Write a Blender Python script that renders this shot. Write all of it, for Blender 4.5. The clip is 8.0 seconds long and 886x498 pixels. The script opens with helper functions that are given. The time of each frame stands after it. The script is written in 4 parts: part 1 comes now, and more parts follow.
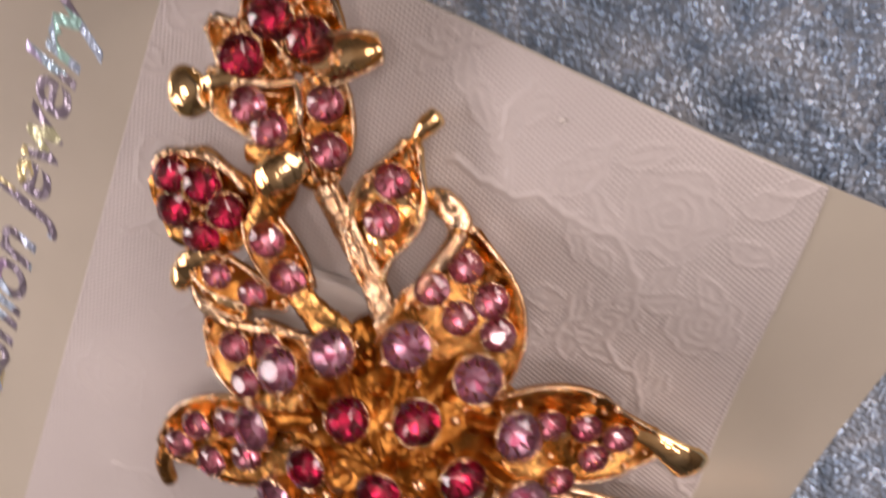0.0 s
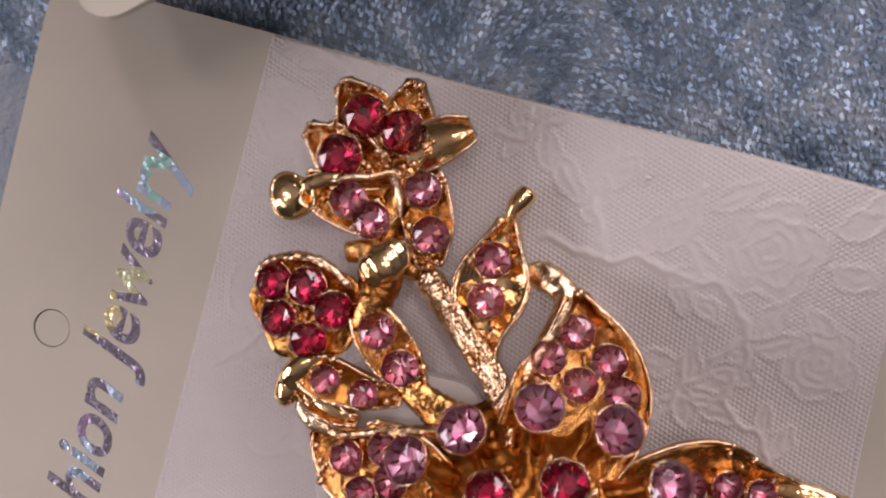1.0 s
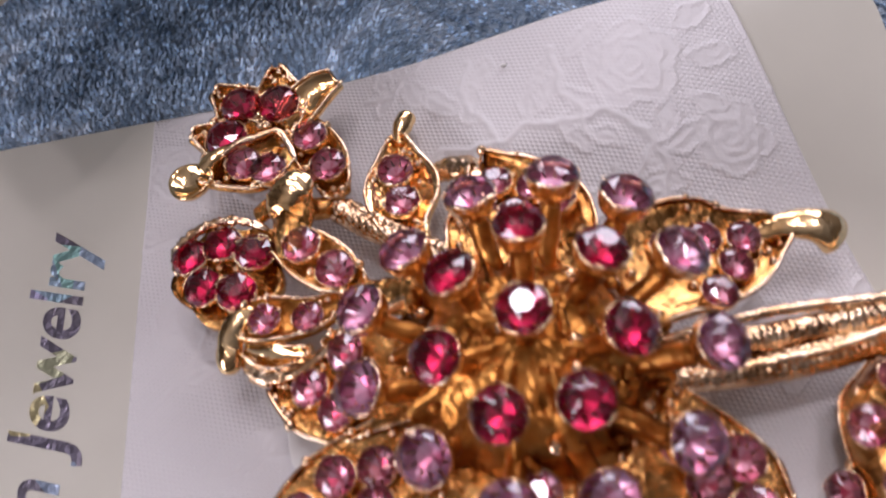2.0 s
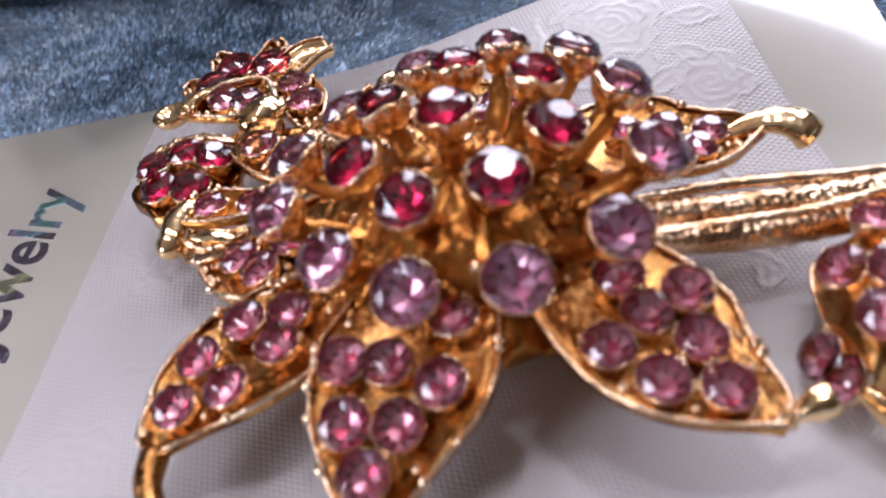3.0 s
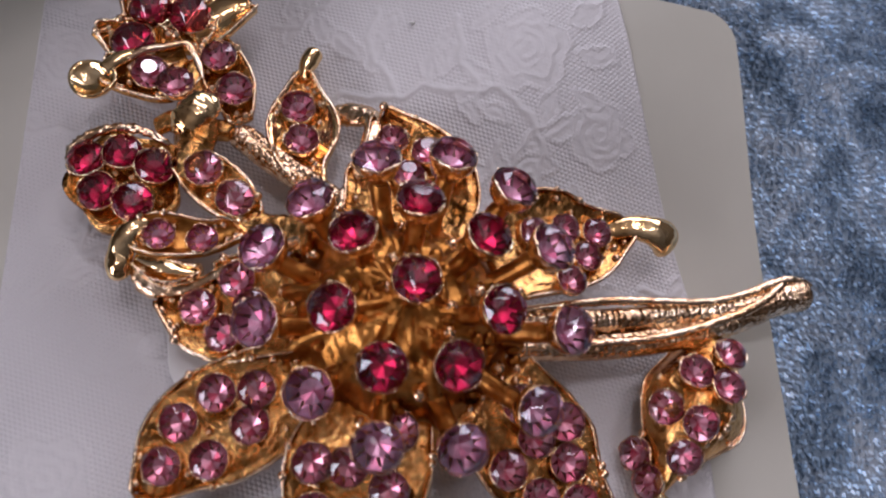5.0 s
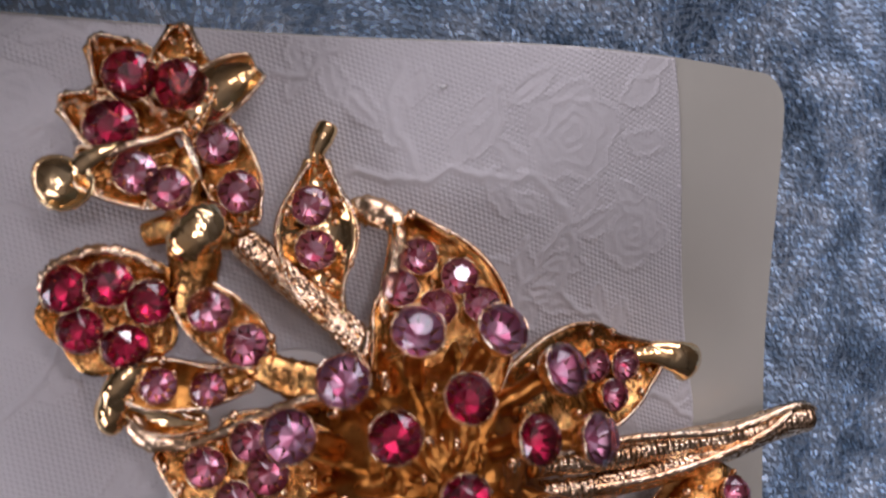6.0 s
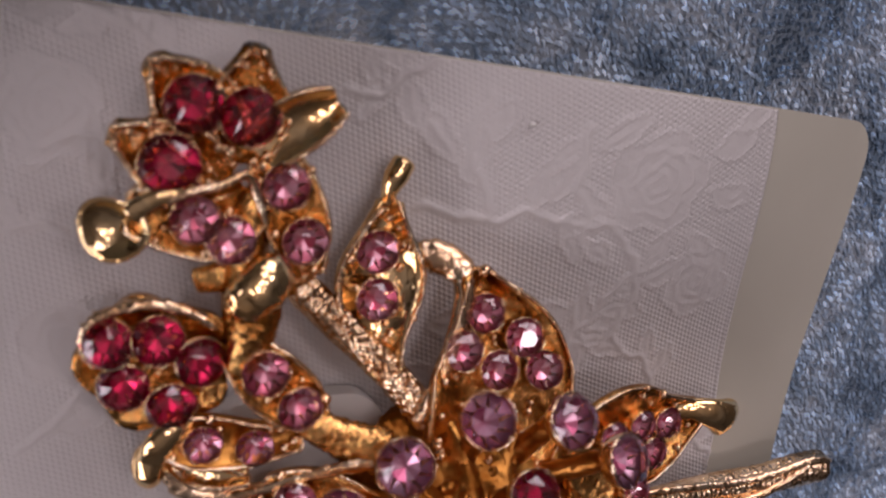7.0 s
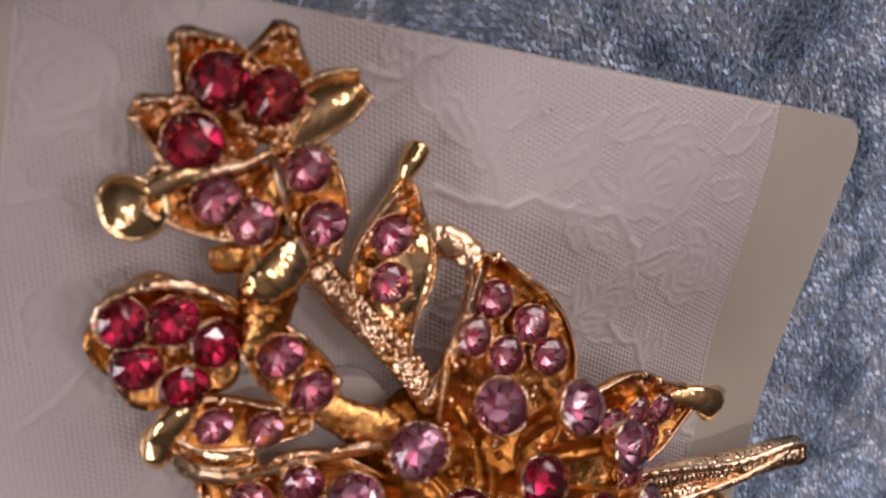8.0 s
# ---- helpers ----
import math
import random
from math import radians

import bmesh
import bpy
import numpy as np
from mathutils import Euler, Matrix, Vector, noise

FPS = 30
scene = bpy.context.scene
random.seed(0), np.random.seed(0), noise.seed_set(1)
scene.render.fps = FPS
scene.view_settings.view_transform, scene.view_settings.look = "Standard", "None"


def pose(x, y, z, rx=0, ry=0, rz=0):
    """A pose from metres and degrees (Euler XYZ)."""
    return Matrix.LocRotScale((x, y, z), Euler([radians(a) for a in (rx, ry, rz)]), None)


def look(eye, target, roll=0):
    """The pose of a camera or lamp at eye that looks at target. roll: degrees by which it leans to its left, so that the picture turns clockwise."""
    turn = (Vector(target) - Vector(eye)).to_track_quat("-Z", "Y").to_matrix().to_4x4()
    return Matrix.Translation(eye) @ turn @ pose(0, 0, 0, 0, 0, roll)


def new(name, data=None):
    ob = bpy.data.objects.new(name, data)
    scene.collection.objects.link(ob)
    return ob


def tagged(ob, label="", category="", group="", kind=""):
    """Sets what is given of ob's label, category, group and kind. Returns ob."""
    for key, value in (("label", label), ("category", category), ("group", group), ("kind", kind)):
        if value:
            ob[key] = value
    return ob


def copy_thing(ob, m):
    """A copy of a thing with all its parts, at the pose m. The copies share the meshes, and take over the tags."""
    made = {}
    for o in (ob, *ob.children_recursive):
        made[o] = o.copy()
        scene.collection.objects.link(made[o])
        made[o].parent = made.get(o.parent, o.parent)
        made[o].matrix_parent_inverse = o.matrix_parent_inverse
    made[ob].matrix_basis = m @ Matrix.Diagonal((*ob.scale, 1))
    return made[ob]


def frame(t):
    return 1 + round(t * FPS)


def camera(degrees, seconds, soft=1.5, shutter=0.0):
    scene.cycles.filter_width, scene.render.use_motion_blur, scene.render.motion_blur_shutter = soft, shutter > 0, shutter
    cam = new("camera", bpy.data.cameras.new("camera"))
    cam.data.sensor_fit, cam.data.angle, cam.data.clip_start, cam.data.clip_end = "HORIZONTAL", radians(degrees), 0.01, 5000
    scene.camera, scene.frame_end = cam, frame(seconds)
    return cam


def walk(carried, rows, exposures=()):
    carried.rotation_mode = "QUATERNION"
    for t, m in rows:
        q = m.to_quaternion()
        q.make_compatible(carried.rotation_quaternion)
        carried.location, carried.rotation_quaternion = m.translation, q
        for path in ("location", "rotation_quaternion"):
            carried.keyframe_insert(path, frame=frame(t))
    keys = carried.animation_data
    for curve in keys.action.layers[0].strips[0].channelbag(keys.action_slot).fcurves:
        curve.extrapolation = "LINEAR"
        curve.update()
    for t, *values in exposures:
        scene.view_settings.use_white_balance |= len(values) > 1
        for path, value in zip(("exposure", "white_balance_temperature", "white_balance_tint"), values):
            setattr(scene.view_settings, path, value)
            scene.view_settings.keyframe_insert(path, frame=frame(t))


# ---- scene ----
cam = camera(52.66, 8.0, soft=2.0, shutter=0.35)
# a phone lens focused a little beyond the brooch
cam.data.dof.use_dof, cam.data.dof.focus_distance, cam.data.dof.aperture_fstop = True, 0.083, 42.0
PATH = [
    (0, (0.00096, 0.04513, 0.07606), (-0.00121, 0.01962, 0.009), -156.82),
    (0.5, (-0.01017, 0.04942, 0.07301), (-0.01066, 0.03153, 0.009), -167.96),
    (1, (-0.00637, 0.02811, 0.08151), (-0.01135, 0.02249, 0.009), -128.03),
    (1.2, (-0.01344, 0.02156, 0.08249), (-0.00728, 0.02366, 0.009), 72.59),
    (2.3, (-0.00032, -0.03679, 0.06235), (-0.00327, 0.00426, 0.009), -17.00),
    (2.5, (-0.00054, -0.03934, 0.0591), (-0.00305, 0.00288, 0.009), -15.63),
    (3, (0.00201, -0.04733, 0.04528), (-0.00154, -0.00505, 0.009), -13.30),
    (3.5, (0.00416, -0.04641, 0.04907), (-7e-05, -0.00292, 0.009), -14.20),
    (4, (0.00533, -0.04786, 0.05388), (0.00225, -0.00152, 0.009), -12.32),
    (4.2, (0.00345, -0.04568, 0.06219), (0.00299, 6e-05, 0.009), -8.46),
    (5.3, (-0.01428, -0.00972, 0.07843), (0.00266, 0.0075, 0.009), 40.34),
    (5.5, (-0.01648, -0.00258, 0.07797), (0.00204, 0.00898, 0.009), 54.56),
    (6, (-0.0191, 0.01817, 0.07468), (0.00179, 0.01776, 0.009), 87.26),
    (6.5, (-0.02253, 0.03228, 0.06896), (-0.00189, 0.02122, 0.009), 116.27),
    (7, (-0.027, 0.03748, 0.06328), (-0.00443, 0.02337, 0.009), 123.15),
    (7.5, (-0.03006, 0.03741, 0.06296), (-0.00443, 0.02225, 0.009), 122.17),
    (8, (-0.03177, 0.0379, 0.0611), (-0.00574, 0.02243, 0.009), 123.62),
]
EXPOSURES = [(0.0, -0.27, 7060, 31), (0.5, -0.25, 6760, 31), (1.2, -0.47, 6310, 29), (2.3, 0.09, 5710, 25), (4.2, 0.15, 5560, 22), (5.3, -0.73, 5710, 25), (6.0, -0.75, 5760, 26), (6.5, -0.81, 5960, 28), (7.0, -0.91, 6310, 31), (8.0, -0.71, 6610, 31)]
walk(cam, [(t, look(eye, target, roll)) for t, eye, target, roll in PATH], EXPOSURES)

MM = 0.001

# ---- light ----
world = bpy.data.worlds.new("room_air")
scene.world = world
world.use_nodes = True
world.node_tree.nodes["Background"].inputs["Color"].default_value = (0.75, 0.8, 0.9, 1)
world.node_tree.nodes["Background"].inputs["Strength"].default_value = 0.03


def area_lamp(name, eye, target, size_x, size_y, watts, colour):
    lamp = bpy.data.lights.new(name, "AREA")
    lamp.shape, lamp.size, lamp.size_y = "RECTANGLE", size_x, size_y
    lamp.energy, lamp.color = watts, colour
    ob = new(name, lamp)
    ob.matrix_world = look(eye, target)
    return ob


# unseen overhead light, split into three assumed bulbs for soft shadows and glints
for bulb_x, bulb_y in ((-0.1, 0.2), (0.36, 0.3), (0.08, 0.72)):
    bulb = bpy.data.lights.new("assumed_bulb_light", "POINT")
    bulb.energy, bulb.shadow_soft_size, bulb.color = 7.6, 0.08, (1.0, 0.94, 0.89)
    new("assumed_bulb_light", bulb).location = (bulb_x, bulb_y, 1.36)
area_lamp("unseen_window_light", (0.7, 1.97, 1.12), (0.2, 0.0, 0.2), 2.1, 0.9, 46.0, (1.0, 0.97, 0.94))
# added fill from the west, brightens the velvet under the tilted card
area_lamp("unseen_window_light", (-1.97, -0.8, 0.95), (0.0, 0.0, 0.1), 1.2, 0.8, 33.0, (1.0, 0.97, 0.95))


# ---- materials ----
def material(name):
    m = bpy.data.materials.new(name)
    m.use_nodes = True
    t = m.node_tree
    return m, t.nodes, t.links, t.nodes["Principled BSDF"]


def node(nodes, kind, **values):
    n = nodes.new(kind)
    for key, value in values.items():
        n.inputs[key].default_value = value
    return n


def coords(nodes, links, scale=1.0):
    """Object coordinates in millimetres times scale."""
    tc = nodes.new("ShaderNodeTexCoord")
    mp = nodes.new("ShaderNodeMapping")
    mp.inputs["Scale"].default_value = (1000 * scale,) * 3
    links.new(tc.outputs["Object"], mp.inputs["Vector"])
    return mp.outputs["Vector"]


def ramp(nodes, links, source, stops):
    r = nodes.new("ShaderNodeValToRGB")
    while len(r.color_ramp.elements) < len(stops):
        r.color_ramp.elements.new(0.5)
    for e, (at, colour) in zip(r.color_ramp.elements, stops):
        e.position, e.color = at, (*colour, 1)
    links.new(source, r.inputs["Fac"])
    return r.outputs["Color"]


def bump(nodes, links, height, strength, distance, onto, before=None):
    b = nodes.new("ShaderNodeBump")
    b.inputs["Strength"].default_value, b.inputs["Distance"].default_value = strength, distance * MM
    links.new(height, b.inputs["Height"])
    if before is not None:
        links.new(before, b.inputs["Normal"])
    links.new(b.outputs["Normal"], onto.inputs["Normal"])
    return b.outputs["Normal"]


def gold(name, rough, grain, size, dull, bright, beaded=False):
    m, n, l, p = material(name)
    v = coords(n, l)
    big = node(n, "ShaderNodeTexNoise", Scale=0.35, Detail=3.0)
    fine = node(n, "ShaderNodeTexNoise", Scale=size, Detail=4.0, Roughness=0.65)
    beads = node(n, "ShaderNodeTexVoronoi", Scale=size, Randomness=0.55)
    l.new(v, big.inputs["Vector"]), l.new(v, fine.inputs["Vector"]), l.new(v, beads.inputs["Vector"])
    l.new(ramp(n, l, big.outputs["Fac"], [(0.35, dull), (0.65, bright)]), p.inputs["Base Color"])
    p.inputs["Metallic"].default_value = 1.0
    r = n.new("ShaderNodeMapRange")
    r.inputs["To Min"].default_value, r.inputs["To Max"].default_value = rough * 0.6, rough * 1.5
    l.new(fine.outputs["Fac"], r.inputs["Value"]), l.new(r.outputs["Result"], p.inputs["Roughness"])
    lumps = node(n, "ShaderNodeTexNoise", Scale=0.55, Detail=2.0)
    l.new(v, lumps.inputs["Vector"])
    first = bump(n, l, lumps.outputs["Fac"], min(0.5, grain + 0.1), 0.5, p)
    second = bump(n, l, fine.outputs["Fac"], grain * 0.3 if beaded else grain, 0.25, p, first)
    if beaded:
        dome = n.new("ShaderNodeMath")
        dome.operation = "SUBTRACT"
        dome.inputs[0].default_value = 1.0
        l.new(beads.outputs["Distance"], dome.inputs[1])
        bump(n, l, dome.outputs["Value"], 0.7, 0.25, p, second)
    return m


GOLD = gold("polished_gold", 0.1, 0.3, 0.5, (0.95, 0.58, 0.24), (1.0, 0.76, 0.42))
BRIGHT = gold("worn_gold_edge", 0.13, 0.45, 1.4, (0.84, 0.5, 0.25), (1.0, 0.8, 0.56))
CAST = gold("cast_gold", 0.15, 0.75, 1.1, (0.34, 0.12, 0.02), (0.86, 0.47, 0.15))
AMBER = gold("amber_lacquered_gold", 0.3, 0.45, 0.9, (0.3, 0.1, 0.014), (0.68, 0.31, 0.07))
GRANULE = gold("granulated_gold", 0.15, 0.8, 1.8, (0.5, 0.28, 0.13), (1.0, 0.74, 0.48), True)


def crystal(name, body, foil_dark, foil_light):
    """A tinted clear top with glossy facets, and a foil back."""
    m = bpy.data.materials.new(name)
    m.use_nodes = True
    n, l = m.node_tree.nodes, m.node_tree.links
    n.remove(n["Principled BSDF"])
    clear = node(n, "ShaderNodeBsdfTransparent", Color=(*body, 1))
    gloss = node(n, "ShaderNodeBsdfAnisotropic", Color=(1, 1, 1, 1), Roughness=0.04)
    edge = node(n, "ShaderNodeFresnel", IOR=1.75)
    mix = n.new("ShaderNodeMixShader")
    l.new(edge.outputs["Fac"], mix.inputs["Fac"])
    l.new(clear.outputs["BSDF"], mix.inputs[1]), l.new(gloss.outputs["BSDF"], mix.inputs[2])
    l.new(mix.outputs["Shader"], n["Material Output"].inputs["Surface"])
    f, n, l, p = material(name + "_foil")
    info = n.new("ShaderNodeNewGeometry")
    l.new(ramp(n, l, info.outputs["Random Per Island"], [(0.0, foil_dark), (1.0, foil_light)]), p.inputs["Base Color"])
    p.inputs["Metallic"].default_value, p.inputs["Roughness"].default_value = 0.7, 0.26
    return m, f


RUBY = crystal("ruby_crystal", (1.0, 0.45, 0.57), (0.22, 0.004, 0.04), (1.0, 0.15, 0.38))
LILAC = crystal("lilac_crystal", (1.0, 0.87, 0.92), (0.52, 0.13, 0.22), (1.0, 0.75, 0.85))
ROSE = crystal("rose_crystal", (1.0, 0.86, 0.89), (0.62, 0.08, 0.15), (1.0, 0.67, 0.75))


def card_paper(name, woven, low, high):
    m, n, l, p = material(name)
    v = coords(n, l)
    big = node(n, "ShaderNodeTexNoise", Scale=0.06, Detail=4.0)
    l.new(v, big.inputs["Vector"])
    l.new(ramp(n, l, big.outputs["Fac"], [(0.3, low), (0.7, high)]), p.inputs["Base Color"])
    wear = node(n, "ShaderNodeTexNoise", Scale=0.5 if woven else 0.12, Detail=5.0 if woven else 2.0)
    l.new(v, wear.inputs["Vector"])
    if woven:
        p.inputs["Roughness"].default_value = 0.42
        p.inputs["Coat Weight"].default_value, p.inputs["Coat Roughness"].default_value = 0.35, 0.34
        # rows of tiny raised dots, 0.46 mm apart, outside the pressed flowers
        total = None
        for k in range(3):
            a = radians(60 * k + 12)
            dot = n.new("ShaderNodeVectorMath")
            dot.operation = "DOT_PRODUCT"
            dot.inputs[1].default_value = (math.cos(a) * 15.8, math.sin(a) * 15.8, 0)
            l.new(v, dot.inputs[0])
            wave = n.new("ShaderNodeMath")
            wave.operation = "COSINE"
            l.new(dot.outputs["Value"], wave.inputs[0])
            if total is None:
                total = wave.outputs["Value"]
            else:
                add = n.new("ShaderNodeMath")
                add.operation = "ADD"
                l.new(total, add.inputs[0]), l.new(wave.outputs["Value"], add.inputs[1])
                total = add.outputs["Value"]
        plainness = n.new("ShaderNodeAttribute")
        plainness.attribute_name = "dotted"
        mul = n.new("ShaderNodeMath")
        mul.operation = "MULTIPLY"
        l.new(total, mul.inputs[0]), l.new(plainness.outputs["Fac"], mul.inputs[1])
        first = bump(n, l, mul.outputs["Value"], 0.36, 0.05, p)
        bump(n, l, wear.outputs["Fac"], 0.5, 0.15, p, first)
    else:
        p.inputs["Roughness"].default_value = 0.28
        p.inputs["Coat Weight"].default_value, p.inputs["Coat Roughness"].default_value = 0.7, 0.1
        bump(n, l, wear.outputs["Fac"], 0.15, 0.4, p)
    return m


PANEL = card_paper("embossed_card", True, (0.58, 0.55, 0.52), (0.65, 0.62, 0.587))
STRIP = card_paper("smooth_card", False, (0.53, 0.505, 0.41), (0.58, 0.55, 0.45))


def hologram():
    m, n, l, p = material("holographic_foil")
    v = coords(n, l)
    no = node(n, "ShaderNodeTexVoronoi", Scale=0.33)
    l.new(v, no.inputs["Vector"])
    sep = n.new("ShaderNodeSeparateColor")
    l.new(no.outputs["Color"], sep.inputs["Color"])
    # dark grey and rainbow cells painted in, standing for the foil's shifting reflections
    l.new(ramp(n, l, sep.outputs["Red"], [(0.0, (0.36, 0.33, 0.38)), (0.55, (0.3, 0.27, 0.34)), (0.66, (0.75, 0.5, 0.85)), (0.8, (0.35, 0.8, 0.8)), (0.92, (0.85, 0.75, 0.4))]), p.inputs["Base Color"])
    p.inputs["Metallic"].default_value, p.inputs["Roughness"].default_value = 0.92, 0.32
    crinkle = node(n, "ShaderNodeTexNoise", Scale=1.1, Detail=2.0)
    l.new(v, crinkle.inputs["Vector"])
    bump(n, l, crinkle.outputs["Fac"], 0.6, 0.5, p)
    return m


HOLO = hologram()


def velvet(name, pile):
    m, n, l, p = material(name)
    v = coords(n, l)
    # noise patches paint the light and dark of nap lying different ways
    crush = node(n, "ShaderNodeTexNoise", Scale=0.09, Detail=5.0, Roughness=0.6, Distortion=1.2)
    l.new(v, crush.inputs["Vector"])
    # backing painted darker, as shade in the gaps between tufts
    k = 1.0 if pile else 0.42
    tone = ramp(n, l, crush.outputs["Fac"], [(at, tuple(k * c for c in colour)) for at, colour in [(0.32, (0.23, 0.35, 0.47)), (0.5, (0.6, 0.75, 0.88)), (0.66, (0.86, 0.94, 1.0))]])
    p.inputs["Roughness"].default_value = 0.36 if pile else 0.8
    p.inputs["Sheen Weight"].default_value, p.inputs["Sheen Roughness"].default_value = 1.0, 0.3
    p.inputs["Sheen Tint"].default_value = (0.75, 0.86, 1.0, 1)
    if pile:
        geo = n.new("ShaderNodeNewGeometry")
        strand = ramp(n, l, geo.outputs["Random Per Island"], [(0.0, (0.8, 0.82, 0.84)), (0.7, (0.95, 0.95, 0.95)), (1.0, (1.15, 1.15, 1.15))])
        mix = n.new("ShaderNodeMix")
        mix.data_type, mix.blend_type = "RGBA", "MULTIPLY"
        mix.inputs["Factor"].default_value = 1.0
        l.new(tone, mix.inputs["A"]), l.new(strand, mix.inputs["B"])
        tuft = n.new("ShaderNodeAttribute")
        tuft.attribute_name = "tuft"
        clump = n.new("ShaderNodeMix")
        clump.data_type, clump.blend_type = "RGBA", "MULTIPLY"
        clump.inputs["Factor"].default_value = 1.0
        l.new(mix.outputs["Result"], clump.inputs["A"])
        l.new(ramp(n, l, tuft.outputs["Fac"], [(0.0, (0.6, 0.64, 0.68)), (0.55, (0.98, 0.98, 0.98)), (1.0, (1.7, 1.66, 1.62))]), clump.inputs["B"])
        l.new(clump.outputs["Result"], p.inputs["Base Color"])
        # light shines through the thin fibres
        thin = n.new("ShaderNodeBsdfTranslucent")
        l.new(clump.outputs["Result"], thin.inputs["Color"])
        fibre = n.new("ShaderNodeMixShader")
        fibre.inputs["Fac"].default_value = 0.4
        l.new(p.outputs["BSDF"], fibre.inputs[1]), l.new(thin.outputs["BSDF"], fibre.inputs[2])
        l.new(fibre.outputs["Shader"], n["Material Output"].inputs["Surface"])
    else:
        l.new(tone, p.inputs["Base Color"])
        fine = node(n, "ShaderNodeTexNoise", Scale=1.4, Detail=4.0)
        l.new(v, fine.inputs["Vector"])
        bump(n, l, fine.outputs["Fac"], 0.8, 0.8, p)
    return m


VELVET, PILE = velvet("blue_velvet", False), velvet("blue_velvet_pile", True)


def plain(name, colour, rough):
    m, n, l, p = material(name)
    v = coords(n, l, 0.01)
    no = node(n, "ShaderNodeTexNoise", Scale=0.8, Detail=4.0)
    l.new(v, no.inputs["Vector"])
    l.new(ramp(n, l, no.outputs["Fac"], [(0.3, tuple(c * 0.9 for c in colour)), (0.7, colour)]), p.inputs["Base Color"])
    p.inputs["Roughness"].default_value = rough
    return m


WALL = plain("wall_paint", (0.11, 0.095, 0.08), 0.8)
CEILING = plain("ceiling_paint", (0.4, 0.38, 0.36), 0.85)
WOOD = plain("dark_wood", (0.16, 0.1, 0.06), 0.5)
PLASTIC = plain("white_plastic", (0.78, 0.76, 0.7), 0.35)
PLASTIC.node_tree.nodes["Principled BSDF"].inputs["Subsurface Weight"].default_value = 0.3
PLASTIC.node_tree.nodes["Principled BSDF"].inputs["Subsurface Radius"].default_value = (0.001, 0.001, 0.001)


# ---- mesh helpers (all lengths in millimetres) ----
def mesh(name, verts, faces, mats, smooth=True, slots=None):
    me = bpy.data.meshes.new(name)
    me.from_pydata([(v[0] * MM, v[1] * MM, v[2] * MM) for v in verts], [], [tuple(f) for f in faces])
    for m in mats if isinstance(mats, (list, tuple)) else [mats]:
        me.materials.append(m)
    if smooth:
        me.polygons.foreach_set("use_smooth", [True] * len(me.polygons))
    if slots:
        me.polygons.foreach_set("material_index", slots)
    me.update()
    return me


def part(name, me, parent, label=""):
    ob = new(name, me)
    ob.parent = parent
    return tagged(ob, label)


def bez(points, n):
    """n points along a smooth line through the given points."""
    P = [Vector(p) for p in points]
    P = [P[0] * 2 - P[1]] + P + [P[-1] * 2 - P[-2]]
    out = []
    spans = len(P) - 3
    for k in range(n):
        s = k / (n - 1) * spans
        i = min(int(s), spans - 1)
        t = s - i
        a, b, c, d = P[i:i + 4]
        out.append(0.5 * (2 * b + (c - a) * t + (2 * a - 5 * b + 4 * c - d) * t * t + (3 * b - a - 3 * c + d) * t ** 3))
    return out


def tube(points, radii, seg=10, n=24, flat=1.0, rough=0.0, rope=0.0, up=(0, 0, 1)):
    """A swept rod with rounded ends. radii are spread evenly along it; flat squashes it along its up side."""
    line = bez(points, n)
    verts, faces = [], []
    up = Vector(up)
    for k, p in enumerate(line):
        d = (line[min(k + 1, n - 1)] - line[max(k - 1, 0)]).normalized()
        side = d.cross(up)
        side = side.normalized() if side.length > 1e-4 else Vector((1, 0, 0))
        top = side.cross(d)
        s = k / (n - 1) * (len(radii) - 1)
        i = min(int(s), len(radii) - 2) if len(radii) > 1 else 0
        r = radii[i] + (radii[i + 1] - radii[i]) * (s - i) if len(radii) > 1 else radii[0]
        end = min(k, n - 1 - k) / max(1, n * 0.08)
        r *= math.sqrt(max(0.03, 1 - max(0, 1 - end) ** 2))
        for j in range(seg):
            a = 2 * math.pi * j / seg
            q = r * (1 + rope * math.sin(3 * a + 0.9 * k) + rough * noise.noise(p * 0.9 + Vector((j * 1.7, k * 0.6, 3))))
            verts.append(p + side * (q * math.cos(a)) + top * (q * flat * math.sin(a)))
    for k in range(n - 1):
        for j in range(seg):
            faces.append((k * seg + j, k * seg + (j + 1) % seg, (k + 1) * seg + (j + 1) % seg, (k + 1) * seg + j))
    faces.append(tuple(range(seg))[::-1])
    faces.append(tuple(range((n - 1) * seg, n * seg)))
    return verts, faces


def merge(*pieces):
    verts, faces = [], []
    for v, f in pieces:
        k = len(verts)
        verts += list(v)
        faces += [tuple(i + k for i in g) for g in f]
    return verts, faces


def blob(centre, size, rings=8, seg=12, lump=0.0):
    verts, faces = [], []
    c = Vector(centre)
    for i in range(rings + 1):
        a = math.pi * i / rings
        for j in range(seg):
            b = 2 * math.pi * j / seg
            v = Vector((math.sin(a) * math.cos(b), math.sin(a) * math.sin(b), math.cos(a)))
            k = 1 + lump * noise.noise(v * 1.8 + c)
            verts.append(c + Vector((v.x * size[0], v.y * size[1], v.z * size[2])) * k)
    for i in range(rings):
        for j in range(seg):
            faces.append((i * seg + j, (i + 1) * seg + j, (i + 1) * seg + (j + 1) % seg, i * seg + (j + 1) % seg))
    return verts, faces


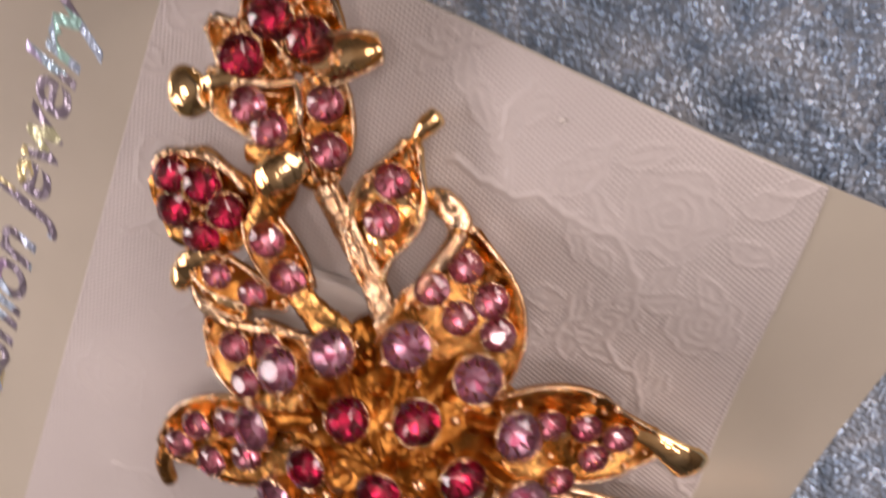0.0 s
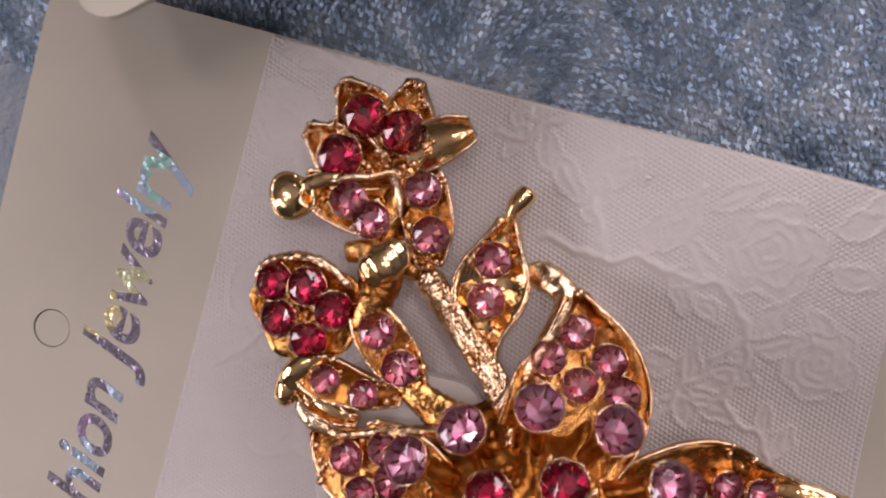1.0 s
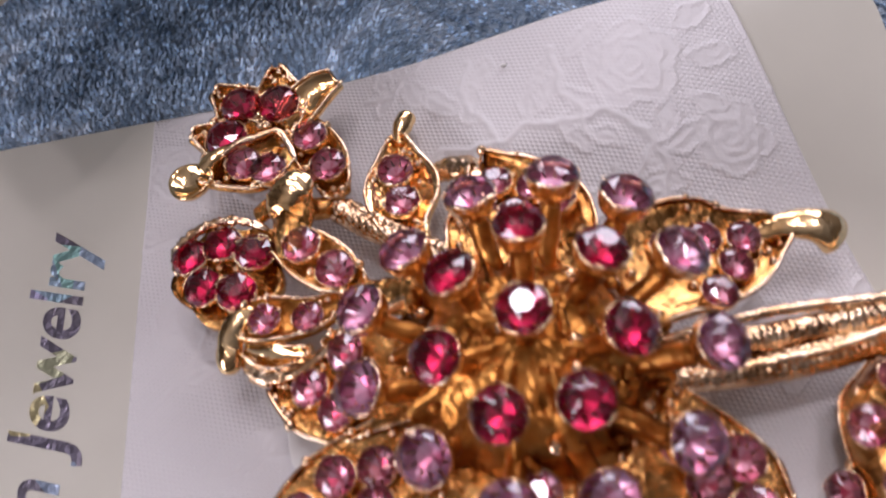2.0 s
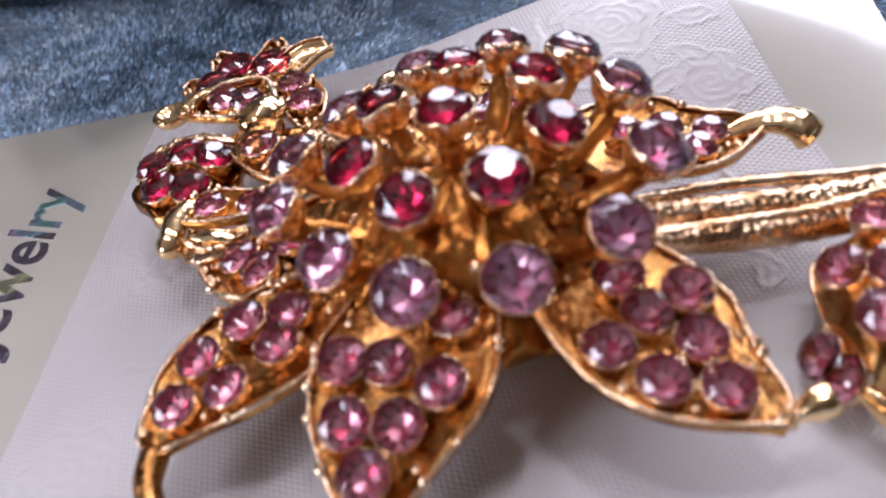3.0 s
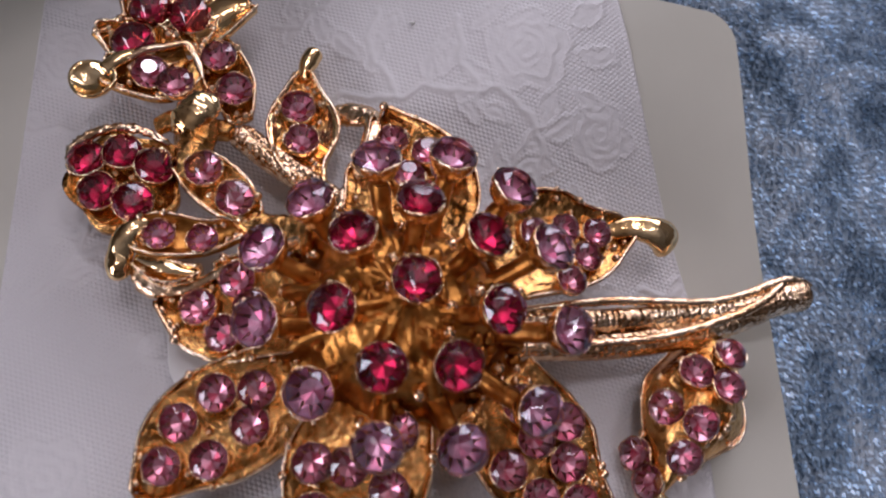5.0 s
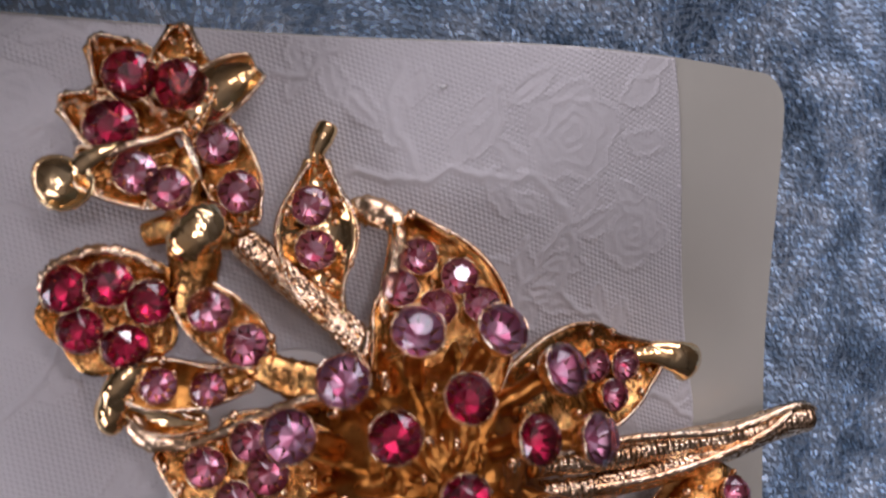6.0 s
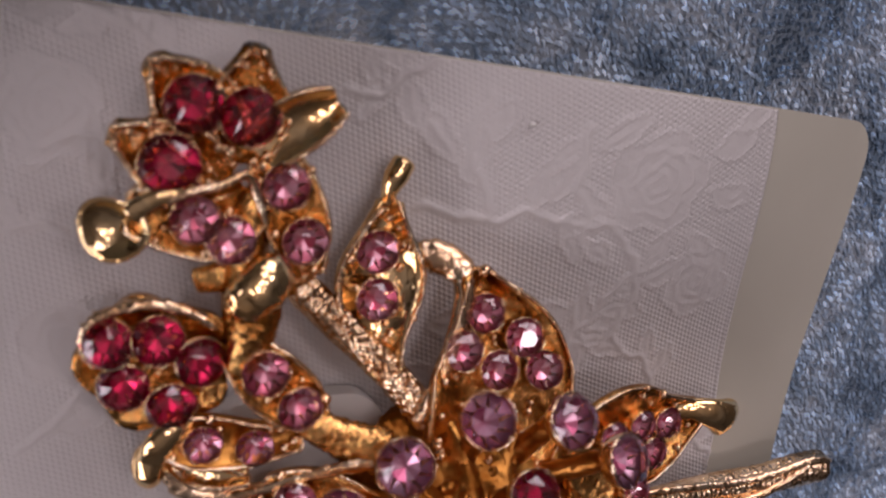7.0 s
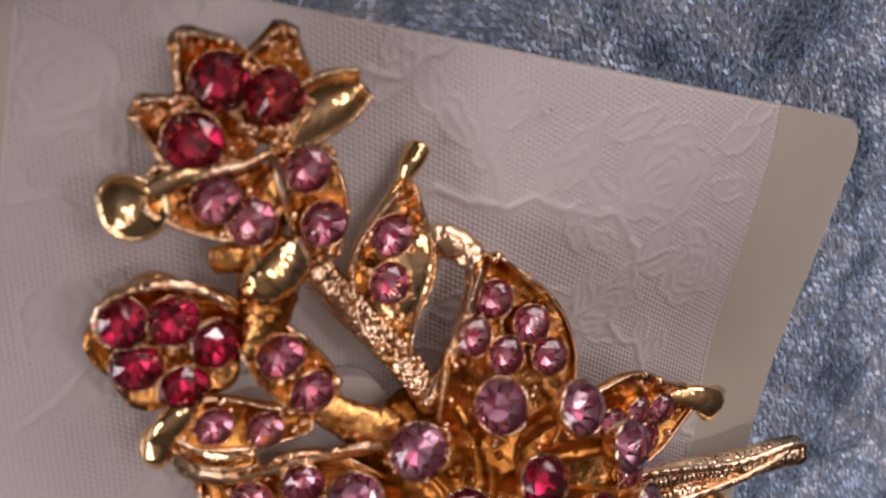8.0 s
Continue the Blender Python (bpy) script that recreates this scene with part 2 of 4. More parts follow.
class Leaf:
    """A cupped leaf round a centre line: half widths along it, a raised rim, a thickness."""

    def __init__(self, line, widths, cup=0.8, thick=0.7, nu=26, nv=13, wave=0.0, up=(0, 0, 1)):
        self.nu, self.nv = nu, nv
        mid = bez(line, nu)
        wid = [w.x for w in bez([(w, 0, 0) for w in widths], nu)]
        self.top, self.normal = [], []
        for i, p in enumerate(mid):
            d = (mid[min(i + 1, nu - 1)] - mid[max(i - 1, 0)]).normalized()
            side = d.cross(Vector(up)).normalized()
            nor = side.cross(d).normalized()
            for j in range(nv):
                v = -1 + 2 * j / (nv - 1)
                lift = cup * (abs(v) ** 2.2) + wave * math.sin(i * 0.55 + v * 2)
                self.top.append(p + side * (max(wid[i], 0.12) * v) + nor * lift)
                self.normal.append((nor - side * (v * cup * 0.5 / max(wid[i], 0.4))).normalized())
        self.thick = thick

    def solid(self):
        nu, nv = self.nu, self.nv
        verts = list(self.top) + [p - n * self.thick for p, n in zip(self.top, self.normal)]
        faces, k = [], nu * nv
        for i in range(nu - 1):
            for j in range(nv - 1):
                a, b, c, d = i * nv + j, i * nv + j + 1, (i + 1) * nv + j + 1, (i + 1) * nv + j
                faces += [(a, b, c, d), (k + d, k + c, k + b, k + a)]
        ring = [j for j in range(nv)] + [i * nv + nv - 1 for i in range(1, nu)] + [(nu - 1) * nv + j for j in range(nv - 2, -1, -1)] + [i * nv for i in range(nu - 2, 0, -1)]
        for a, b in zip(ring, ring[1:] + ring[:1]):
            faces.append((b, a, k + a, k + b))
        return verts, faces

    def edge(self, radius):
        nu, nv = self.nu, self.nv
        left = [self.top[i * nv] for i in range(0, nu, 3)]
        right = [self.top[i * nv + nv - 1] for i in range(nu - 1, -1, -3)]
        return tube(left + [self.top[(nu - 1) * nv + nv // 2]] + right, [radius * 0.8, radius, radius * 0.8], seg=7, n=90, rough=0.6)

    def seat(self, x, y):
        k = min(range(len(self.top)), key=lambda i: (self.top[i].x - x) ** 2 + (self.top[i].y - y) ** 2)
        p = self.top[k]
        return Vector((x, y, p.z)), self.normal[k]


# ---- crystals ----
def crystal_mesh(name, mats, seg=10):
    """A faceted round stone of radius 1: glass crown and girdle, foil-backed pavilion inside, in a thin gold setting ring."""
    verts, faces, slots = [], [], []

    def ring(r, z, turn):
        k = len(verts)
        for j in range(seg):
            a = 2 * math.pi * (j + turn) / seg
            verts.append((r * math.cos(a), r * math.sin(a), z))
        return k

    def tri_band(a, b, slot):
        for j in range(seg):
            faces.extend([(a + j, a + (j + 1) % seg, b + j), (a + (j + 1) % seg, b + (j + 1) % seg, b + j)])
            slots.extend([slot, slot])

    g0, g1, m1, t1 = ring(1.0, -0.12, 0.0), ring(1.0, 0.06, 0.0), ring(0.8, 0.36, 0.5), ring(0.42, 0.57, 0.0)
    for j in range(seg):
        faces.append((g0 + j, g0 + (j + 1) % seg, g1 + (j + 1) % seg, g1 + j))
        slots.append(0)
    tri_band(g1, m1, 0)
    tri_band(m1, t1, 0)
    faces.append(tuple(range(t1, t1 + seg)))
    slots.append(0)
    # foil facets, each an island of its own, just under the glass
    for j in range(seg):
        a0, a1, am = (2 * math.pi * (j + s) / seg for s in (0, 1, 0.5))
        for r0, z0, r1, z1 in ((0.97, -0.14, 0.52, -0.42), (0.52, -0.42, 0.0, -0.6)):
            k = len(verts)
            verts.extend([(r0 * math.cos(a0), r0 * math.sin(a0), z0), (r0 * math.cos(a1), r0 * math.sin(a1), z0),
                          (r1 * math.cos(am), r1 * math.sin(am), z1 - 0.06), (r1 * math.cos(a0), r1 * math.sin(a0), z1)])
            faces.append((k, k + 1, k + 2))
            faces.append((k, k + 2, k + 3))
            slots.extend([1, 1])
    me = bpy.data.meshes.new(name)
    me.from_pydata([(v[0] * MM, v[1] * MM, v[2] * MM) for v in verts], [], faces)
    for m in mats:
        me.materials.append(m)
    me.polygons.foreach_set("material_index", slots)
    me.update()
    return me


RUBY_MESH, LILAC_MESH, ROSE_MESH = (crystal_mesh(name, mats) for name, mats in (("ruby_crystal", RUBY), ("lilac_crystal", LILAC), ("rose_crystal", ROSE)))
STONE_LABEL = {RUBY_MESH: "ruby red faceted crystal", LILAC_MESH: "pale lilac faceted crystal", ROSE_MESH: "rose pink faceted crystal"}


def setting_mesh():
    """A cup with a beaded lip for a stone of radius 1."""
    verts, faces = [], []
    seg = 20
    profile = [(0.5, -1.0), (0.85, -0.66), (0.99, -0.3), (1.02, -0.04), (1.005, 0.05), (0.99, -0.02), (0.98, -0.3)]
    for r, z in profile:
        for j in range(seg):
            a = 2 * math.pi * j / seg
            q = r * (1 + (0.035 * math.sin(5 * a) if z > 0 else 0))
            verts.append((q * math.cos(a), q * math.sin(a), z + (0.08 * math.sin(5 * a + 1) if z > 0 else 0)))
    for i in range(len(profile) - 1):
        for j in range(seg):
            faces.append((i * seg + j, i * seg + (j + 1) % seg, (i + 1) * seg + (j + 1) % seg, (i + 1) * seg + j))
    return mesh("setting", verts, faces, BRIGHT)


SETTING = setting_mesh()
rnd = random.Random(4)


def set_crystal(me, at, normal, r, parent, cup=True):
    """A crystal in its setting at a place, facing along the normal."""
    turn = Vector(normal).to_track_quat("Z", "Y").to_matrix().to_4x4()
    m = Matrix.Translation(Vector(at) * MM) @ turn @ Matrix.Rotation(rnd.uniform(0, 6.28), 4, "Z") @ Matrix.Scale(r * 1.08, 4)
    stone = part("crystal", me, parent, STONE_LABEL[me])
    stone.matrix_local = m
    if cup:
        ring = part("setting", SETTING, parent)
        ring.matrix_local = m


# ---- room ----
def slab(name, x0, x1, y0, y1, z0, z1, mat, kind="structure", label="", category=""):
    bm = bmesh.new()
    bmesh.ops.create_cube(bm, size=1.0)
    for v in bm.verts:
        v.co = Vector(((x0 + x1) / 2 + v.co.x * (x1 - x0), (y0 + y1) / 2 + v.co.y * (y1 - y0), (z0 + z1) / 2 + v.co.z * (z1 - z0)))
    me = bpy.data.meshes.new(name)
    bm.to_mesh(me)
    bm.free()
    me.materials.append(mat)
    return tagged(new(name, me), label, category, kind=kind)


slab("floor", -2.1, 2.1, -2.1, 2.1, -0.8, -0.75, WOOD, label="dark wooden floor under the table", category="floor")
slab("wall_east", 2.0, 2.1, -2.0, 2.0, -0.75, 1.65, WALL, label="plain brown painted wall of the room", category="wall")
slab("wall_south", -2.1, 2.1, -2.1, -2.0, -0.75, 1.65, WALL, label="plain brown painted wall of the room", category="wall")
slab("ceiling", -2.1, 2.1, -2.1, 2.1, 1.65, 1.7, CEILING, label="grey painted ceiling of the room", category="ceiling")


def wall_with_window(name, x0, x1, z0, z1, turn=0, half=2.1):
    """A wall with an opening from x0 to x1 and z0 to z1, on the north side before its turn."""
    bm = bmesh.new()
    for a, b, c, d in ((-half, x0, -0.75, 1.65), (x1, half, -0.75, 1.65), (x0, x1, -0.75, z0), (x0, x1, z1, 1.65)):
        r = bmesh.ops.create_cube(bm, size=1.0)
        for v in r["verts"]:
            v.co = Vector(((a + b) / 2 + v.co.x * (b - a), 2.05 + v.co.y * 0.1, (c + d) / 2 + v.co.z * (d - c)))
    me = bpy.data.meshes.new(name)
    bm.to_mesh(me)
    bm.free()
    me.materials.append(WALL)
    ob = tagged(new(name, me), "unseen brown painted wall with a window opening", "wall", kind="structure")
    ob.matrix_basis = pose(0, 0, 0, 0, 0, turn)


def window(name, x0, x1, z0, z1, turn=0):
    """A window frame with one upright bar, in front of the opening."""
    frame_ob = new(name)
    mid = (x0 + x1) / 2
    for a, b, c, d in ((x0 - 0.06, x0, z0 - 0.06, z1 + 0.06), (x1, x1 + 0.06, z0 - 0.06, z1 + 0.06), (x0, x1, z0 - 0.06, z0), (x0, x1, z1, z1 + 0.06), (mid - 0.05, mid + 0.05, z0, z1)):
        bm = bmesh.new()
        bmesh.ops.create_cube(bm, size=1.0)
        for v in bm.verts:
            v.co = Vector(((a + b) / 2 + v.co.x * (b - a), 1.9 + v.co.y * 0.05, (c + d) / 2 + v.co.z * (d - c)))
        me = bpy.data.meshes.new("frame_bar")
        bm.to_mesh(me)
        bm.free()
        me.materials.append(CEILING)
        part("frame_bar", me, frame_ob)
    frame_ob.matrix_basis = pose(0, 0, 0, 0, 0, turn)
    tagged(frame_ob, "unseen grey painted window frame with one upright bar", "window", kind="structure")


wall_with_window("wall_north", -0.35, 1.75, 0.67, 1.57)
# the west opening and its frame are made up around the fill lamp
wall_with_window("wall_west", -1.4, -0.2, 0.55, 1.35, 90, 2.0)
window("window_1", -0.35, 1.75, 0.67, 1.57)
window("fill_window", -1.4, -0.2, 0.55, 1.35, 90)


def table():
    """A plain table: a top with softened edges on four legs."""
    ob = new("table")
    for name, x0, x1, y0, y1, z0, z1 in (("tabletop", -0.7, 0.7, -0.6, 0.6, -0.045, -0.012), ("leg", -0.66, -0.6, -0.56, -0.5, -0.75, -0.045), ("leg", 0.6, 0.66, -0.56, -0.5, -0.75, -0.045),
                                         ("leg", -0.66, -0.6, 0.5, 0.56, -0.75, -0.045), ("leg", 0.6, 0.66, 0.5, 0.56, -0.75, -0.045)):
        bm = bmesh.new()
        bmesh.ops.create_cube(bm, size=1.0)
        for v in bm.verts:
            v.co = Vector(((x0 + x1) / 2 + v.co.x * (x1 - x0), (y0 + y1) / 2 + v.co.y * (y1 - y0), (z0 + z1) / 2 + v.co.z * (z1 - z0)))
        bmesh.ops.bevel(bm, geom=bm.edges[:], offset=0.004, segments=2, affect="EDGES")
        me = bpy.data.meshes.new(name)
        bm.to_mesh(me)
        bm.free()
        me.materials.append(WOOD)
        part(name, me, ob)
    tagged(ob, "dark wooden table under the velvet cloth", "table")


table()


# ---- velvet cloth ----
def cloth_height(x, y):
    p = Vector((x * 0.045, y * 0.045, 0.3))
    h = 1.3 * noise.noise(p) + 0.7 * noise.noise(p * 2.7 + Vector((3, 1, 0)))
    inside = max(abs(x + 9) - 52, abs(y - 1) - 38)
    press = min(1.0, max(0.0, (inside + 4) / 14))
    return -3.6 + h * press * 0.9


def cloth():
    def spread(n, near, far):
        out = []
        for k in range(n + 1):
            s = -1 + 2 * k / n
            out.append(math.copysign(near * abs(s) + (far - near) * abs(s) ** 5, s))
        return out

    xs, ys = spread(170, 110, 720), spread(170, 120, 620)
    nx, ny = len(xs), len(ys)
    verts = [(x, y + 10, cloth_height(x, y + 10)) for y in ys for x in xs]
    faces = [(j * nx + i, j * nx + i + 1, (j + 1) * nx + i + 1, (j + 1) * nx + i) for j in range(ny - 1) for i in range(nx - 1)]
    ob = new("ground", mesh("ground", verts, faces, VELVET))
    tagged(ob, "blue grey crushed velvet cloth spread on the table", "cloth", kind="structure")
    return ob


cloth()


def pile():
    """Tufts of pile in uneven rows; the strands of a tuft lean together."""
    r = np.random.default_rng(7)
    xs, ys = [], []
    for x0, x1, y0, y1 in ((-90, 95, 31, 118), (36, 95, -50, 31), (-90, -60, -20, 31)):
        gx, gy = np.meshgrid(np.arange(x0, x1, 0.5), np.arange(y0, y1, 0.68))
        gx = gx + 0.25 * (np.arange(gx.shape[0]) % 2)[:, None]
        xs.append(gx.ravel()), ys.append(gy.ravel())
    x, y = np.concatenate(xs), np.concatenate(ys)
    x, y = x + r.normal(0, 0.08, len(x)) + 0.8 * np.sin(y * 0.23), y + r.normal(0, 0.09, len(x)) + 0.9 * np.sin(x * 0.19 + 1)
    turn = radians(5.2)
    xl, yl = x * math.cos(turn) - y * math.sin(turn), x * math.sin(turn) + y * math.cos(turn)
    outside = (np.abs(xl + 9.2) > 47.4) | (np.abs(yl - 0.3) > 34.9)
    x, y = x[outside], y[outside]
    n, per = len(x), 5
    lean = np.array([noise.noise(Vector((a * 0.045, b * 0.045, 5))) * 1.7 + noise.noise(Vector((a * 0.22, b * 0.22, 9))) * 0.9 for a, b in zip(x, y)])
    z = np.array([cloth_height(a, b) for a, b in zip(x, y)])
    # brushed southwards on one side, northwards on the other
    ang, tilt = -1.7 + 3.1 * np.clip((8 - x) / 25, 0, 1) + lean + r.normal(0, 0.3, n), np.clip(0.9 + 0.3 * lean + r.normal(0, 0.22, n), 0.2, 1.25)
    tone = np.repeat(r.uniform(0, 1, n), per)
    x, y, z, ang, tilt = (np.repeat(v, per) for v in (x, y, z, ang, tilt))
    n *= per
    x, y = x + r.normal(0, 0.08, n), y + r.normal(0, 0.08, n)
    ang, tilt = ang + r.normal(0, 0.12, n), np.clip(tilt + r.normal(0, 0.1, n), 0.1, 1.3)
    length = r.uniform(0.6, 0.85, n)
    dx, dy, dz = np.cos(ang) * np.sin(tilt) * length, np.sin(ang) * np.sin(tilt) * length, np.cos(tilt) * length * 0.85
    wx, wy = -np.sin(ang) * 0.17, np.cos(ang) * 0.17
    co = np.empty((n, 3, 3))
    co[:, 0] = np.stack([x - wx, y - wy, z - 0.1], 1)
    co[:, 1] = np.stack([x + wx, y + wy, z - 0.1], 1)
    co[:, 2] = np.stack([x + dx, y + dy, z + dz], 1)
    me = bpy.data.meshes.new("velvet_pile")
    me.vertices.add(3 * n), me.loops.add(3 * n), me.polygons.add(n)
    me.vertices.foreach_set("co", (co * MM).ravel())
    me.loops.foreach_set("vertex_index", np.arange(3 * n))
    me.polygons.foreach_set("loop_start", np.arange(0, 3 * n, 3))
    me.update(calc_edges=True)
    me.attributes.new("tuft", "FLOAT", "POINT").data.foreach_set("value", np.repeat(tone, 3))
    me.materials.append(PILE)
    ob = new("velvet_pile", me)
    tagged(ob, "short crushed blue velvet pile of the cloth", "velvet", kind="stuff")


pile()


# ---- cards ----
def rounded(x0, x1, y0, y1, r, n=6):
    out = []
    for cx, cy, a in ((x1 - r, y1 - r, 0), (x0 + r, y1 - r, 90), (x0 + r, y0 + r, 180), (x1 - r, y0 + r, 270)):
        for k in range(n + 1):
            b = radians(a + 90 * k / n)
            out.append((cx + r * math.cos(b), cy + r * math.sin(b)))
    return out


def bow(x, y):
    """How far the long edge of the card bows up from the cloth."""
    t = min(1.0, max(0.0, (y - 6) / 30))
    sag = 2.2 * max(0.0, -x) / 52 + 0.6 * min(1.0, max(0.0, (x - 22) / 16))
    return 5.6 * math.exp(-((x - 16) / (19 if x < 16 else 25)) ** 2) * t * t * (3 - 2 * t) - sag


def sheet(name, outline, z0, z1, mat, hole=None, bent=False):
    """A flat sheet with an outline, perhaps a round hole, and a thickness."""
    bm = bmesh.new()
    loops = [outline] + ([hole] if hole else [])
    for loop in loops:
        vs = [bm.verts.new((x * MM, y * MM, z1 * MM)) for x, y in loop]
        for a, b in zip(vs, vs[1:] + vs[:1]):
            bm.edges.new((a, b))
    bmesh.ops.triangle_fill(bm, use_beauty=True, edges=bm.edges[:])
    bm.normal_update()
    for f in bm.faces:
        if f.normal.z < 0:
            f.normal_flip()
    got = bmesh.ops.extrude_face_region(bm, geom=bm.faces[:])
    for v in got["geom"]:
        if isinstance(v, bmesh.types.BMVert):
            v.co.z = z0 * MM
    bmesh.ops.recalc_face_normals(bm, faces=bm.faces[:])
    if bent:
        for axis, lo, hi, step in ((0, -54, 38, 2), (1, 4, 36, 2)):
            for at in range(lo, hi, step):
                no = Vector((1, 0, 0)) if axis == 0 else Vector((0, 1, 0))
                bmesh.ops.bisect_plane(bm, geom=bm.verts[:] + bm.edges[:] + bm.faces[:], plane_co=no * at * MM, plane_no=no)
        for v in bm.verts:
            v.co.z += bow(v.co.x / MM, v.co.y / MM) * MM
    me = bpy.data.meshes.new(name)
    bm.to_mesh(me)
    bm.free()
    me.materials.append(mat)
    if bent:
        me.polygons.foreach_set("use_smooth", [True] * len(me.polygons))
        me.set_sharp_from_angle(angle=radians(35))
    return me


def lettering(text, size, extrude=0.02):
    cu = bpy.data.curves.new("lettering", "FONT")
    cu.body, cu.size, cu.shear, cu.extrude = text, size * MM, 0.35, extrude * MM
    cu.align_x, cu.align_y, cu.offset = "CENTER", "BOTTOM_BASELINE", 0.1 * MM
    ob = new("lettering_curve", cu)
    me = bpy.data.meshes.new_from_object(ob.evaluated_get(bpy.context.evaluated_depsgraph_get()))
    bpy.data.objects.remove(ob)
    bpy.data.curves.remove(cu)
    me.name = "lettering"
    me.materials.clear()
    me.materials.append(HOLO)
    return me


def panel_mesh():
    """The panel of the card, pressed with outline leaves, roses and winding stems in low relief; dotted in between."""
    r = random.Random(11)
    step, x0, x1, y0, y1 = 0.2, -34.6, 27.8, -34.8, 35.45
    xs, ys = np.linspace(x0, x1, int((x1 - x0) / step)), np.linspace(y0, y1, int((y1 - y0) / step))
    X, Y = np.meshgrid(xs, ys)
    H, D = np.zeros_like(X), np.ones_like(X)
    # the far edge of the panel runs a little askew
    X = x0 + (X - x0) * (1.012 - 0.09 * np.clip((Y - 4) / 30, 0, 1.05))
    flat_x, flat_y = X, Y
    X, Y = X + 0.16 * np.sin(1.9 * Y + np.sin(X)) + 0.08 * np.sin(4.3 * Y - 1.1 * X), Y + 0.16 * np.sin(1.7 * X + np.sin(1.3 * Y)) + 0.08 * np.sin(3.9 * X + Y)

    def ridge(points, width=0.32, height=0.16):
        line = [(p.x, p.y) for p in bez([(x, y, 0) for x, y in points], 6 * len(points))]
        lo, hi = np.min(line, 0) - 3, np.max(line, 0) + 3
        jj = slice(*np.clip(np.searchsorted(ys, (lo[1], hi[1])), 0, len(ys)))
        ii = slice(*np.clip(np.searchsorted(xs, (lo[0], hi[0])), 0, len(xs)))
        x, y = X[jj, ii], Y[jj, ii]
        d = np.full_like(x, 9.0)
        for (ax, ay), (bx, by) in zip(line, line[1:]):
            ux, uy = bx - ax, by - ay
            t = np.clip(((x - ax) * ux + (y - ay) * uy) / (ux * ux + uy * uy + 1e-9), 0, 1)
            d = np.minimum(d, np.hypot(x - ax - t * ux, y - ay - t * uy))
        H[jj, ii] = np.maximum(H[jj, ii], height * np.exp(-(d / width) ** 2))
        D[jj, ii] = np.minimum(D[jj, ii], 1 - np.exp(-(d / (2.4 * width)) ** 2))

    def outline(e, size=0.22, height=0.11):
        """e: signed distance to a closed shape, negative inside."""
        np.maximum(H, height * np.exp(-(e / size) ** 2), out=H)
        np.maximum(H, 0.02 * np.clip(0.5 - e * 1.0, 0, 1), out=H)
        np.minimum(D, np.clip(0.5 + e * 0.8, 0.1, 1), out=D)

    def leaf(x, y, turn, length, width):
        u = ((X - x) * math.cos(turn) + (Y - y) * math.sin(turn)) / length
        v = -(X - x) * math.sin(turn) + (Y - y) * math.cos(turn)
        half = width * np.sin(np.pi * np.clip(u, 0, 1)) ** 0.8 * (1 - 0.25 * np.clip(u, 0, 1))
        e = np.abs(v) - half + 3 * length * np.maximum(0, np.abs(u - 0.5) - 0.5)
        outline(e)
        ridge([(x + length * k * math.cos(turn), y + length * k * math.sin(turn)) for k in (0.05, 0.4, 0.8)], 0.2, 0.07)

    def rose(x, y, size, turn):
        rad, ang = np.hypot(X - x, Y - y), np.arctan2(Y - y, X - x)
        for k, (q, lobes) in enumerate(((1.0, 5), (0.68, 4), (0.4, 3), (0.18, 3))):
            edge = size * q * (0.86 + 0.2 * np.abs(np.cos(lobes / 2 * (ang - turn * (k + 1)))))
            outline(rad - edge, 0.22, 0.1 - 0.01 * k)

    def card_xy(x, y):
        a = radians(5.2)
        return x * math.cos(a) - y * math.sin(a), x * math.sin(a) + y * math.cos(a)

    ridge([card_xy(*p) for p in ((-3.1, 24.7), (2.6, 23.6), (5.3, 24.5), (8.6, 23.5), (12.4, 23.4))])
    ridge([card_xy(*p) for p in ((2.6, 23.6), (1.2, 27), (0.2, 30), (1.4, 33.4))])
    ridge([card_xy(*p) for p in ((12.4, 23.4), (15.0, 20.4), (16.0, 17.0), (14.6, 13.0))])
    for x, y, a, l, w in ((0.1, 26.4, 1.3, 4.6, 1.1), (0.8, 29.6, 0.9, 4.4, 1.2), (-0.6, 28.0, 2.2, 5.2, 1.3), (-3.4, 30.4, 2.0, 4.6, 1.2), (5.3, 24.8, 1.2, 4.4, 1.1),
                          (6.2, 28.0, 0.7, 3.6, 1.0), (8.2, 23.2, -1.0, 3.6, 1.0), (10.2, 29.8, 0.6, 4.4, 1.2), (20.2, 29.4, 0.5, 4.6, 1.3), (20.6, 26.4, -0.2, 4.6, 1.2),
                          (22.2, 31.6, 0.6, 3.6, 1.0), (16.4, 18.4, 0.3, 4.6, 1.3), (15.4, 16.0, -2.4, 4.4, 1.2), (19.8, 22.6, -0.7, 4.8, 1.3), (-8.0, 31.0, 1.1, 3.8, 1.0)):
        leaf(*card_xy(x, y), a + radians(5.2), l, w)
    rose(*card_xy(15.6, 27.0), 4.2, 0.3)
    rose(*card_xy(22.2, 18.0), 3.2, 1.1)
    rose(*card_xy(-29.0, 31.0), 3.6, 0.7)
    rose(-29.6, 12.0, 3.2, 0.2)
    rose(-29.0, -12.0, 3.8, 0.9)
    rose(17.0, -24.0, 4.0, 0.5)
    rose(-10.0, -27.0, 4.2, 0.1)
